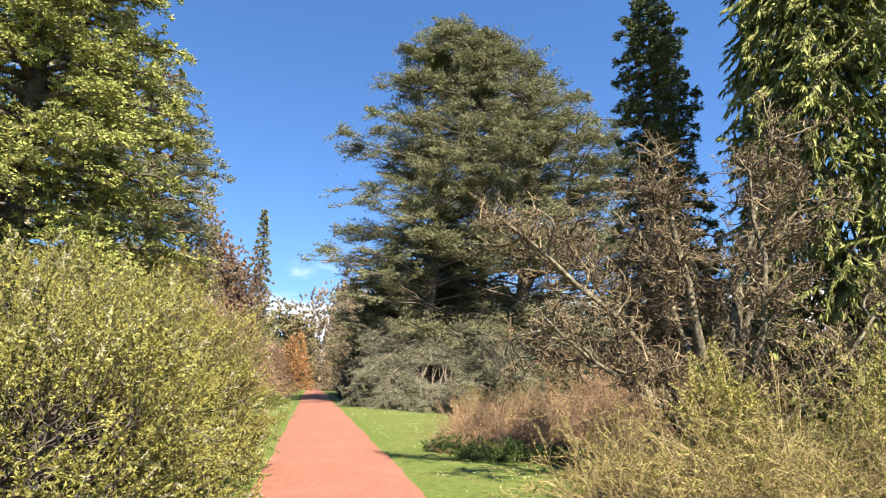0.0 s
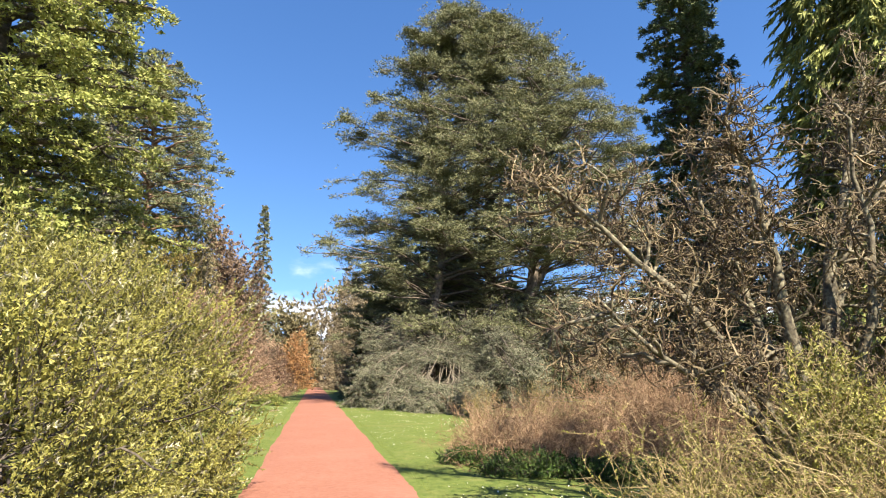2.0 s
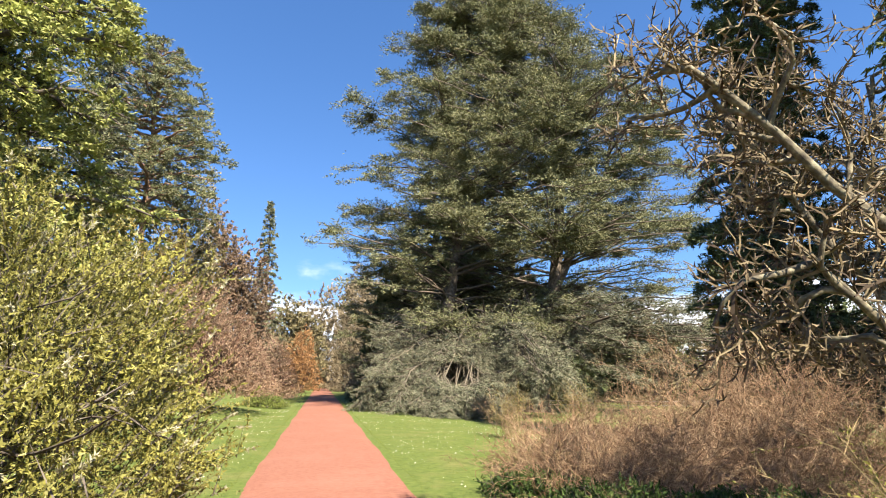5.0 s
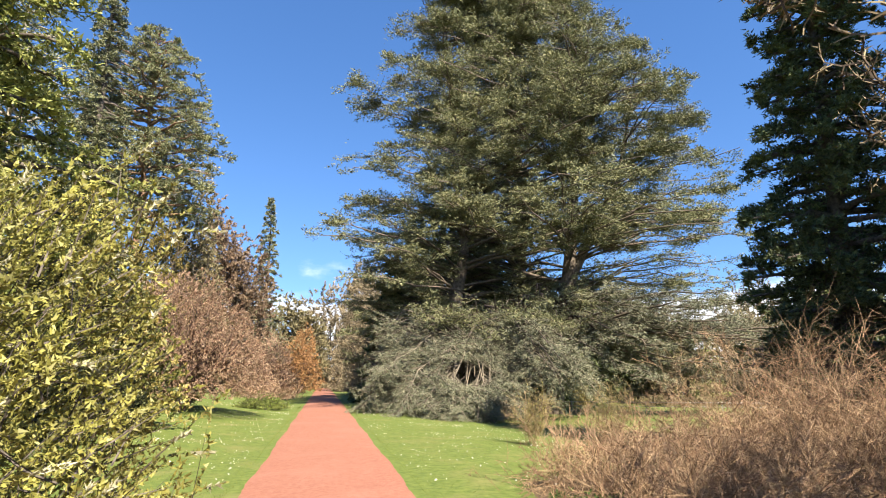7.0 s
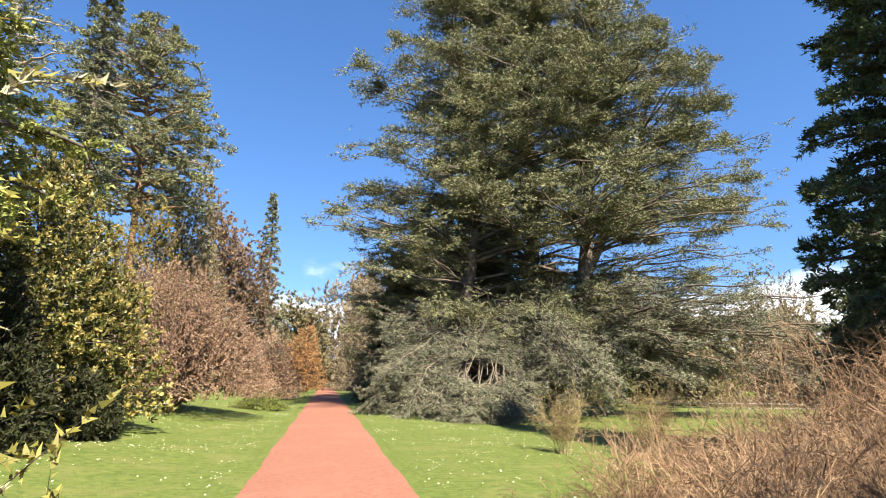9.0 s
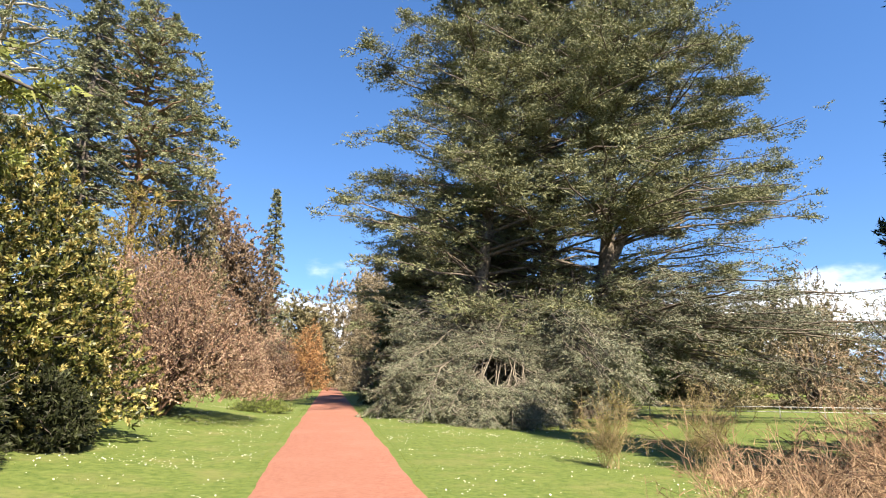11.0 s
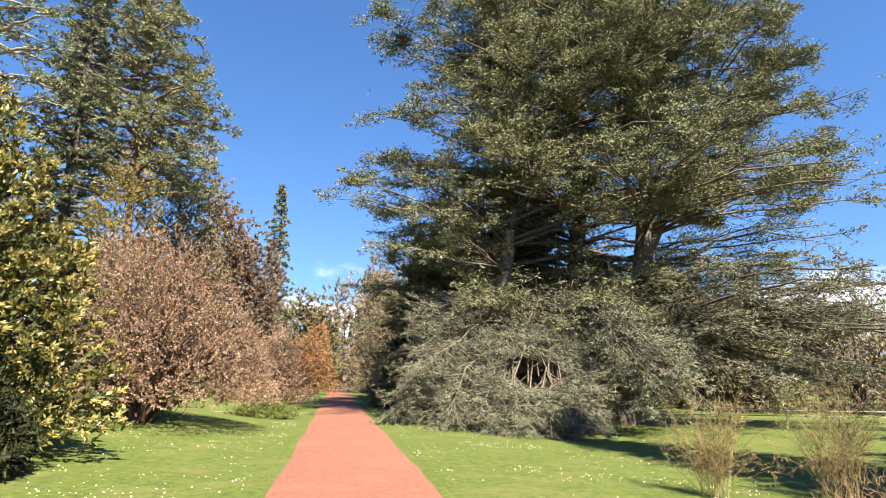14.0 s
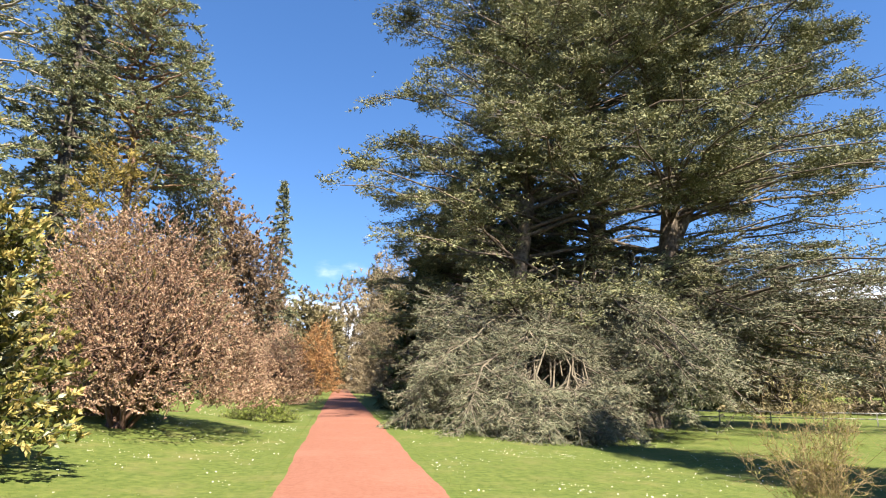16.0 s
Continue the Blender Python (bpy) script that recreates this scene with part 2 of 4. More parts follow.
def offshoots(rng, P, each, lo, hi, a0, a1, flat=0.0):
    """Starts and directions of side shoots: each per path, at fractions lo to hi, a0 to a1 degrees off the path."""
    n = len(P)
    i = np.repeat(np.arange(n), each)
    t = rng.uniform(lo, hi, len(i))
    p, T = along(P, i, t)
    r = rng.normal(0, 1, (len(i), 3))
    r[:, 2] *= 1 - flat
    perp = unit(r - (r * T).sum(-1, keepdims=True) * T)
    a = np.radians(rng.uniform(a0, a1, len(i)))[:, None]
    return p, np.cos(a) * T + np.sin(a) * perp, i, t


def taper(r0, r1, n, k):
    r0 = np.broadcast_to(r0, (n,))[:, None]
    return r0 + (r1 - r0) * np.linspace(0, 1, k)[None]


def smooth_path(points, k):
    """A path of k points through the given ones."""
    p = np.array(points, float)
    t = np.linspace(0, len(p) - 1, k)
    q = np.stack([np.interp(t, np.arange(len(p)), p[:, i]) for i in range(3)], 1)
    for _ in range(2):
        q[1:-1] = (q[:-2] + 2 * q[1:-1] + q[2:]) / 4
    return q


def lumps(rng, u, freq, octaves=3):
    """A lumpy function of the direction u, about -1 to 1."""
    s = 0
    for o in range(octaves):
        for _ in range(3):
            w = rng.normal(0, freq * (1.8 ** o), 3)
            s = s + np.sin(u @ w + rng.uniform(0, 6.3)) / (3 * 1.5 ** o)
    return s


# ---- ground, path ----
def ease(x):
    x = np.clip(x, 0, 1)
    return x * x * (3 - 2 * x)


def ground_z(x, y):
    x, y = np.asarray(x, float), np.asarray(y, float)
    near = 1 - ease((y - 60) / 40)
    z = .5 * ease((-1.2 - x) / 7) - .32 * ease((x - 1.9) / 7)
    roll = .03 * np.sin(x * .7 + 1) * np.sin(y * .45) * ease((np.abs(x - .33) - 1.4) / 2)
    return z * near + roll


def gz(x, y):
    return float(ground_z(x, y))


def sheet(xs, ys, dz=0.0):
    X, Y = np.meshgrid(xs, ys, indexing="ij")
    Z = ground_z(X, Y) + dz
    g = Geo()
    n, m = X.shape
    i, j = np.meshgrid(np.arange(n - 1), np.arange(m - 1), indexing="ij")
    a = i * m + j
    g.add(np.stack([X, Y, Z], -1), np.stack([a, a + m, a + m + 1, a + 1], -1))
    return g


xs = np.concatenate([np.linspace(-1500, -40, 12), np.linspace(-36, -8, 15), np.arange(-7, 12, .5), np.linspace(12, 40, 15), np.linspace(60, 1500, 12)])
ys = np.concatenate([np.linspace(-1500, -30, 10), np.arange(-20, 70, 1.), np.linspace(72, 200, 30), np.linspace(250, 2500, 10)])
tagged(new("ground", sheet(xs, ys).mesh("ground", LAWN, True)), "mown green lawn dotted with daisies", "lawn", kind="structure")


def path_sheet():
    rng = np.random.default_rng(5)
    Y = np.concatenate([np.arange(-12, 60, .12), np.arange(60, 135, .6)])
    edge = lambda f: .025 * np.sin(Y * .9 + f) + .012 * np.sin(Y * 2.9 + 2 * f) + rng.normal(0, .007, len(Y))
    L, R = -.97 + edge(1), 1.86 + edge(2.6)
    W = np.linspace(0, 1, 9)
    X = L[:, None] + (R - L)[:, None] * W
    Z = .012 + .035 * np.sin(np.pi * W)[None] + 0 * X
    Z[:, 0] = Z[:, -1] = -.03
    g = Geo()
    n, m = X.shape
    i, j = np.meshgrid(np.arange(n - 1), np.arange(m - 1), indexing="ij")
    a = i * m + j
    g.add(np.stack([X, np.broadcast_to(Y[:, None], X.shape), Z], -1), np.stack([a, a + 1, a + m + 1, a + m], -1))
    return g


tagged(new("path", path_sheet().mesh("path", GRAVEL, True)), "straight red gravel footpath between lawns", "path", kind="structure")


def soil_bed(seed, cx, cy, rx, ry):
    """Bare earth under shrubs, with a ragged edge, just proud of the lawn."""
    rng = np.random.default_rng(seed)
    a = np.linspace(0, 2 * np.pi, 73)[:-1]
    edge = 1 + .07 * np.sin(3 * a + seed) + .05 * np.sin(7 * a + 2 * seed) + rng.normal(0, .02, 72)
    rings = []
    for t in (.02, .35, .7, .9, 1.0):
        x, y = cx + rx * edge * t * np.cos(a), cy + ry * edge * t * np.sin(a)
        rings.append(np.stack([x, y, ground_z(x, y) + (.022 if t < 1 else -.02) + .02 * rng.random(72) * (t < .95)], 1))
    v = np.array(rings)
    i, j = np.meshgrid(np.arange(4), np.arange(72), indexing="ij")
    k = (j + 1) % 72
    g = Geo()
    g.add(v, np.stack([i * 72 + j, (i + 1) * 72 + j, (i + 1) * 72 + k, i * 72 + k], -1))
    tagged(new("soil_bed", g.mesh("soil_bed", EARTH, True)), "bare brown earth under the shrubs", "soil", kind="structure")


for seed, x, y, rx, ry in ((1, -3.7, 8.4, 2.55, 4.4), (2, -3.9, 11.8, 2.4, 2.4), (3, 6.3, 8.0, 2.9, 2.4), (4, 6.6, 16.2, 3.3, 3.6), (6, 9.7, 22.9, 1.7, .9)):
    soil_bed(seed, x, y, rx, ry)


# ---- trees with limbs ----
def needle_limbs(rng, starts, ends, arch, r0, dens, sub, tuft, tuftw, flat=.75, start_at=.25, rise=.1, hang=0.0, thick=.10, spreadw=.3, per=36, k=8, level=0.0, lift=.6, facing=.2):
    """Limbs from starts to ends with side branches and needle tufts. Returns limb paths, radii, and a list of (branches, leaf arrays) by limb."""
    n = len(starts)
    t = np.linspace(0, 1, k)[None, :, None]
    mid = (starts + ends) / 2
    mid[:, 2] = mid[:, 2] + arch if not level else ends[:, 2] + level
    P = (1 - t) ** 2 * starts[:, None] + 2 * t * (1 - t) * mid[:, None] + t ** 2 * ends[:, None]
    size = np.linalg.norm(ends - starts, axis=1)
    P[:, 1:-1] += rng.normal(0, .03, (n, k - 2, 3)) * size[:, None, None] * .5
    out = []
    for i in range(n):
        m = max(5, int(size[i] * dens))
        p, d, _, tt = offshoots(rng, P[i:i + 1], m, start_at, 1, 30, 75, flat)
        d[:, 2] = d[:, 2] * lift + rise - hang * rng.uniform(.3, 1, m)
        ln = sub * (1.15 - .65 * tt) * rng.uniform(.5, 1.2, m) * min(1.3, .5 + size[i] / 10)
        B = grow(rng, p, d, ln, 3, .14, -.02 - hang * .25)
        B[-1, :] = along(P[i:i + 1], np.zeros(3, int), np.linspace(.9, 1, 3))[0]
        each = 12
        q = max(3, per // each)
        j = np.repeat(np.arange(m), q)
        rib = np.tile(np.arange(q), m)
        u = np.clip((rib + rng.random(len(j))) / q * .97 + .02, 0, 1)
        c, T = along(B, j, u)
        side = unit(np.cross(T, [0, 0, 1.])) * np.where(rib % 2, 1., -1.)[:, None]
        way = unit(T * .8 + side + rng.normal(0, .22, (len(j), 3)) + np.array([0, 0, .1 - hang * .8]))
        reach = spreadw * 1.9 * (1.1 - .8 * u) * np.minimum(1, ln[j])
        c[:, 2] += rng.normal(0, thick * .7, len(j))
        # slivers follow each side shoot like a feather
        w = np.repeat(np.arange(len(j)), each)
        v = (np.tile(np.arange(each), len(j)) + rng.random(len(w))) / each
        dd = unit(way[w] * .9 + rng.normal(0, .55, (len(w), 3)) * np.array([1, 1, .8]) + np.array([0, 0, .12 - hang * .6]))
        L = tuft * rng.uniform(.6, 1.3, len(w)) * (1.15 - .4 * v)
        cc = c[w] + way[w] * (reach[w] * 1.35 * v)[:, None] + rng.normal(0, .035, (len(w), 3))
        cc[:, 2] -= hang * .35 * reach[w] * v * v
        nn = unit(rng.normal(0, 1, (len(w), 3)) + np.array([0, 0, facing]))
        out.append((B, (cc, dd, nn, L, tuftw * rng.uniform(.7, 1.4, len(w)))))
    rr = r0 * (.35 + .65 * size / size.max())
    return P, taper(rr, .018, n, k), out


def put_limbs(tree, limbs, bark, leaf, apart, twig=None, twig_r=.022, name="limb"):
    P, R, out = limbs
    if apart:
        for i in range(len(P)):
            g = Geo()
            g.tubes(P[i:i + 1], R[i:i + 1], 6)
            ob = part(name, g, bark, tree, smooth=True)
            h = Geo()
            if not len(out[i][0]) or not len(out[i][1][0]):
                continue
            h.tubes(out[i][0][:, ::2], taper(twig_r, .005, len(out[i][0]), 2), 3)
            part("twig_mass", h, twig or bark, ob, kind="stuff")
            f = Geo()
            f.leaves(*out[i][1], fine=True)
            part("foliage", f, leaf, ob, kind="stuff")
    else:
        g, f = Geo(), Geo()
        g.tubes(P, R, 5)
        for B, leaf_arrays in out:
            g.tubes(B[:, ::2], taper(twig_r, .005, len(B), 2), 3)
            f.leaves(*leaf_arrays, fine=True)
        part("limb_mass", g, bark, tree, smooth=True, kind="stuff")
        part("crown", f, leaf, tree, kind="stuff")


def nearest_on(trunks, z, target):
    """The trunk point at height z that lies nearest to the target."""
    best = None
    for tr in trunks:
        if z > tr[-1][2]:
            continue
        q = np.array([np.interp(z, tr[:, 2], tr[:, 0]), np.interp(z, tr[:, 2], tr[:, 1]), z])
        d = np.hypot(*(q - target)[:2])
        if best is None or d < best[0]:
            best = (d, q)
    return best[1] if best else trunks[0][-1].copy()


def great_cedar():
    rng = np.random.default_rng(11)
    base = np.array([12., 45., 0])
    # hollows of the crown: before the trunks, between them, over the field, in the skirt
    hollows = [(np.array(c) - base, np.array(r), keep) for c, r, keep in (
        ((9.2, 39.5, 7.2), (4.6, 5.6, 2.0), .06), ((13.7, 41, 12.0), (.9, 8, 2.2), .2), ((20.0, 41, 9.0), (4.6, 9, 1.6), .3), ((7.4, 36.2, 2.0), (1.5, 4.2, .75), 0.0))]

    def pads(limbs, gap=None):
        """Thin the sprays into separate pads, and open the hollows."""
        P, R, out = limbs
        wave = np.random.default_rng(12)
        ways = [(unit(wave.normal(0, 1, 3)) * np.array([1.5, 1.5, 2.6]) * q, wave.uniform(0, 6.3)) for q in (.8, 1, 1.2, 1.7, 2.1)]

        def stays(p, soft):
            n = sum(np.sin(p @ k + f) for k, f in ways) / 2.2 + rng.normal(0, soft, len(p))
            ok = np.ones(len(p), bool) if gap is None else n > gap
            for c, r, keep in hollows:
                ok &= ((((p - c) / r) ** 2).sum(-1) > rng.uniform(.7, 1, len(p))) | (rng.random(len(p)) < keep)
            return ok
        kept = []
        for B, arrays in out:
            ok = stays(arrays[0], .12)
            kept.append((B[stays(B[:, 1], .25)], tuple(v[ok] for v in arrays)))
        return P, R, kept
    tree = thing("cedar_tree", base, "huge old cedar with several trunks and layered grey-green limbs", "tree")
    trunks = [np.array(smooth_path(p, 16)) - base for p in (
        [(12.0, 46, -.6), (12.4, 46, 5), (13.3, 46, 11), (13.0, 46, 18), (11.8, 46, 24), (9.3, 46.3, 31.5)],
        [(8.0, 45, -.6), (8.2, 45, 6), (9.0, 45, 9.5), (9.3, 45.5, 16), (8.2, 46, 22), (6.8, 46, 26)],
        [(13.7, 43, -.6), (14.5, 43, 4), (15.4, 43, 9), (16.0, 43.3, 15), (17.2, 44, 21), (17.6, 44.5, 27)],
        [(15.2, 43, 7.6), (17.0, 43, 11), (19.2, 43.2, 15), (20.6, 43.5, 21)])]
    for tr, r in zip(trunks, (.62, .5, .62, .36)):
        g = Geo()
        R = taper(r, .07, 1, 16)
        if tr[0][2] < 0:
            R[:, 0] *= 1.5
        g.tubes(tr[None], R, 12)
        part("trunk", g, CEDAR_BARK, tree, smooth=True)
    zl = [3, 6.6, 9.4, 13.2, 18.2, 20.3, 25.2, 31, 32]
    xl = [3.6, -.6, -1.6, .3, -.6, 1.9, 4.1, 7.2, 8.2]
    zr = [3, 8.5, 15.5, 20.3, 24.5, 28, 30.3, 32]
    xr = [23, 27.4, 28.0, 25.4, 21.8, 16.6, 12.0, 8.8]
    n = 270
    z = 6.5 + 24.3 * (np.arange(n) / n) ** 1.05
    z = np.round(z / 1.7) * 1.7 + rng.normal(0, .28, n)
    th = np.arange(n) * 2.39996 + rng.normal(0, .25, n)
    th = np.where((np.sin(th) > .25) & (rng.random(n) < .5), -th, th)
    u = rng.uniform(.78, 1.04, n)
    u[rng.random(n) < .35] *= .6
    a, b = np.interp(z, zl, xl), np.interp(z, zr, xr)
    cx, half = (a + b) / 2, np.maximum(.6, (b - a) / 2 - .35)
    ends = np.stack([cx + half * u * np.cos(th), 45 + half * .82 * u * np.sin(th), z], 1)
    keep = (z > 10.2) | (ends[:, 0] < 6.5) | (ends[:, 1] > 46) | ((ends[:, 0] > 18) & (z > 7))
    ends, z, half = ends[keep] - base, z[keep], half[keep]
    # limbs that fill the middle of the crown, the far side and the long reach over the field
    m = 130
    zi = rng.uniform(11.5, 27.5, m)
    zi = np.round(zi / 1.7) * 1.7 + rng.normal(0, .3, m)
    ai, bi = np.interp(zi, zl, xl), np.interp(zi, zr, xr)
    r, q = np.sqrt(rng.random(m)) * .62, rng.uniform(0, 2 * np.pi, m)
    inner = np.stack([(ai + bi) / 2 + (bi - ai) / 2 * r * np.cos(q), 45 - np.abs((bi - ai) * .4 * r * np.sin(q)), zi], 1) - base
    back = np.stack([rng.uniform(1, 15, 80), rng.uniform(47, 54, 80), rng.uniform(3, 14, 80)], 1) - base
    face = 70
    zf = np.round(rng.uniform(12.8, 28.5, face) / 1.7) * 1.7 + rng.normal(0, .3, face)
    af, bf = np.interp(zf, zl, xl), np.interp(zf, zr, xr)
    q = rng.uniform(-1, 1, face)
    front = np.stack([(af + bf) / 2 + (bf - af) / 2 * .8 * q, 45 - (bf - af) * .36 * np.sqrt(1 - .75 * q * q) * rng.uniform(.7, 1, face), zf], 1) - base
    reach = np.stack([rng.uniform(19.5, 27.5, 24), rng.uniform(37, 46, 24), rng.uniform(6.5, 13, 24)], 1) - base
    ends = np.concatenate([ends, inner, front, back, reach])
    starts = np.array([nearest_on([trunks, trunks, trunks[:1], trunks[1:2], trunks[2:3]][rng.integers(5)], max(2.5, e[2] - .7 - .06 * np.hypot(e[0], e[1])), e) for e in ends])
    limbs = needle_limbs(rng, starts, ends, .9, .12, 3.6, 2.1, .15, .05, per=144, rise=.03, spreadw=.31, flat=.92, thick=.08, level=.35, lift=.12, start_at=.12)
    put_limbs(tree, pads(limbs, -.05), CEDAR_BARK, CEDAR, True, BARK)
    # lower limbs on the field side, drooping
    m = 48
    ends = np.stack([rng.uniform(15.5, 27.5, m), rng.uniform(34.5, 42, m), rng.uniform(1.2, 6.2, m)], 1) - base
    starts = np.array([nearest_on(trunks, rng.uniform(3, 6.5), e) for e in ends])
    put_limbs(tree, pads(needle_limbs(rng, starts, ends, 1.0, .15, 3.4, 2.0, .16, .04, per=72, hang=.15, spreadw=.3, thick=.08, level=.6, lift=.2), -.3), CEDAR_BARK, CEDAR_GREY, True)
    # the skirt that sweeps down to the grass towards the path
    m = 66
    fx = np.sort(rng.uniform(2.2, 12.4, m))
    fy = 37.4 - 2.0 * np.sin((fx - 2.2) / 9.6 * np.pi) + rng.uniform(-.9, 2.8, m)
    fz = np.where(rng.random(m) < .6, rng.uniform(.1, .9, m), rng.uniform(1.2, 3.2, m))
    low = np.arange(3, 66, 6)
    fx[low], fy[low], fz[low] = np.linspace(5.4, 8.6, len(low)), 35.2, .22
    fy += fz * .5
    ends = np.stack([fx, fy, fz - .25], 1) - base
    starts = np.stack([9.5 + (fx - 7) * .35, 42.5 + rng.uniform(-1, 1, m), rng.uniform(2.6, 4.6, m)], 1) - base
    P, R, sprays = needle_limbs(rng, starts, ends, 1.9, .075, 7, 1.8, .19, .024, per=60, hang=.3, thick=.14, start_at=.3, spreadw=.24)
    c, r, _ = hollows[3]
    whole = ~((((P - c) / r) ** 2).sum(-1) < .3).any(1)
    P, R, sprays = P[whole], R[whole], [q for q, ok in zip(sprays, whole) if ok]
    put_limbs(tree, pads((P, R, sprays)), GREY_TWIG, CEDAR_GREY, True, GREY_TWIG, .026, name="skirt_limb")
    m = 16
    fx = rng.uniform(5, 13.5, m)
    ends = np.stack([fx, 38.2 + rng.uniform(-1, 2, m), rng.uniform(3.6, 6.2, m)], 1) - base
    starts = np.stack([9.5 + (fx - 7) * .5, np.full(m, 43.), rng.uniform(3, 5, m)], 1) - base
    put_limbs(tree, pads(needle_limbs(rng, starts, ends, .8, .1, 3.6, 1.9, .18, .045, per=50, hang=.1), -.3), BARK, CEDAR, True, GREY_TWIG, .02)
    # the drape on the path side and at the field end of the skirt
    m = 16
    ends = np.stack([rng.uniform(2.6, 4.8, m), rng.uniform(39.0, 43.5, m), rng.uniform(.4, 4.6, m)], 1)
    ends = np.concatenate([ends, np.stack([rng.uniform(10.2, 14.2, 16), rng.uniform(34.6, 37.6, 16), rng.uniform(.1, 2.6, 16)], 1)]) - base
    starts = np.stack([8.6 + (ends[:, 0] + 4) * .35, np.where(ends[:, 0] < -6, 44.5, 42.6), rng.uniform(3.2, 6.0, len(ends))], 1)
    starts[:, :2] -= base[:2]
    put_limbs(tree, pads(needle_limbs(rng, starts, ends, 1.5, .08, 4.6, 1.8, .14, .036, per=72, hang=.25, thick=.13, start_at=.25, spreadw=.22), -.3), BARK, CEDAR_GREY, True, GREY_TWIG, .018, name="skirt_limb")
    # dark limbs that hang before the lower trunks
    m = 26
    fx = rng.uniform(9.8, 16.4, m)
    ends = np.stack([fx, rng.uniform(39, 42, m), rng.uniform(3.4, 7.0, m)], 1) - base
    starts = np.stack([13.6 + (fx - 13) * .3, np.full(m, 43.4), rng.uniform(5, 7.5, m)], 1) - base
    put_limbs(tree, pads(needle_limbs(rng, starts, ends, .7, .09, 4.4, 1.8, .16, .045, per=60, hang=.2, thick=.12), -.3), BARK, CEDAR, True, GREY_TWIG, .018)
    # short grey limbs before the foot of the field-side trunk
    m = 14
    fx = rng.uniform(11.2, 16, m)
    ends = np.stack([fx, 38.6 + rng.uniform(-1, 1.2, m), rng.uniform(.7, 3.4, m)], 1) - base
    starts = np.stack([13.4 + (fx - 13.4) * .2, np.full(m, 42.6), rng.uniform(2.6, 4.6, m)], 1) - base
    put_limbs(tree, pads(needle_limbs(rng, starts, ends, 1.2, .08, 4.2, 1.7, .16, .04, per=48, hang=.2, thick=.12, spreadw=.25), -.3), BARK, CEDAR_GREY, True, GREY_TWIG, .02, name="skirt_limb")


def conifer(name, seed, at, h, rad, n, leaf, bark, label, droop=.25, dens=4, sub=1.2, tuft=.22, tuftw=.07, per=24, z0=.06, shape=None, apart=False, rise=0.0, r=None, hang=0.0, flat=.7, spread=.3):
    """A conical tree: a straight trunk and n limbs, whose reach follows shape(0 foot to 1 tip)."""
    rng = np.random.default_rng(seed)
    tree = thing(name, at, label, "tree")
    g = Geo()
    tr = np.array([[0, 0, -.4], [.0, 0, h * .4], [rng.normal(0, .15), 0, h * .75], [rng.normal(0, .2), 0, h]])
    r = r or h * .016
    g.tubes(smooth_path(tr, 9)[None], taper(r, .02, 1, 9), 10)
    part("trunk", g, bark, tree, smooth=True)
    f = z0 + (1 - z0) * (np.arange(n) + rng.uniform(0, 1, n)) / n
    th = np.arange(n) * 2.39996 + rng.normal(0, .3, n)
    reach = rad * (shape(f) if shape else (1 - f) ** .8 + .03) * rng.uniform(.72, 1.1, n)
    starts = np.stack([0 * f, 0 * f, f * h], 1)
    ends = starts + np.stack([np.cos(th) * reach, np.sin(th) * reach, -droop * reach + rise * reach], 1)
    ends[:, 2] = np.maximum(ends[:, 2], .12)
    put_limbs(tree, needle_limbs(rng, starts, ends, .12 * reach.mean(), .05 + .004 * h, dens, sub, tuft, tuftw, per=per, start_at=.15, hang=hang, flat=flat, spreadw=spread), bark, leaf, apart)
    return tree


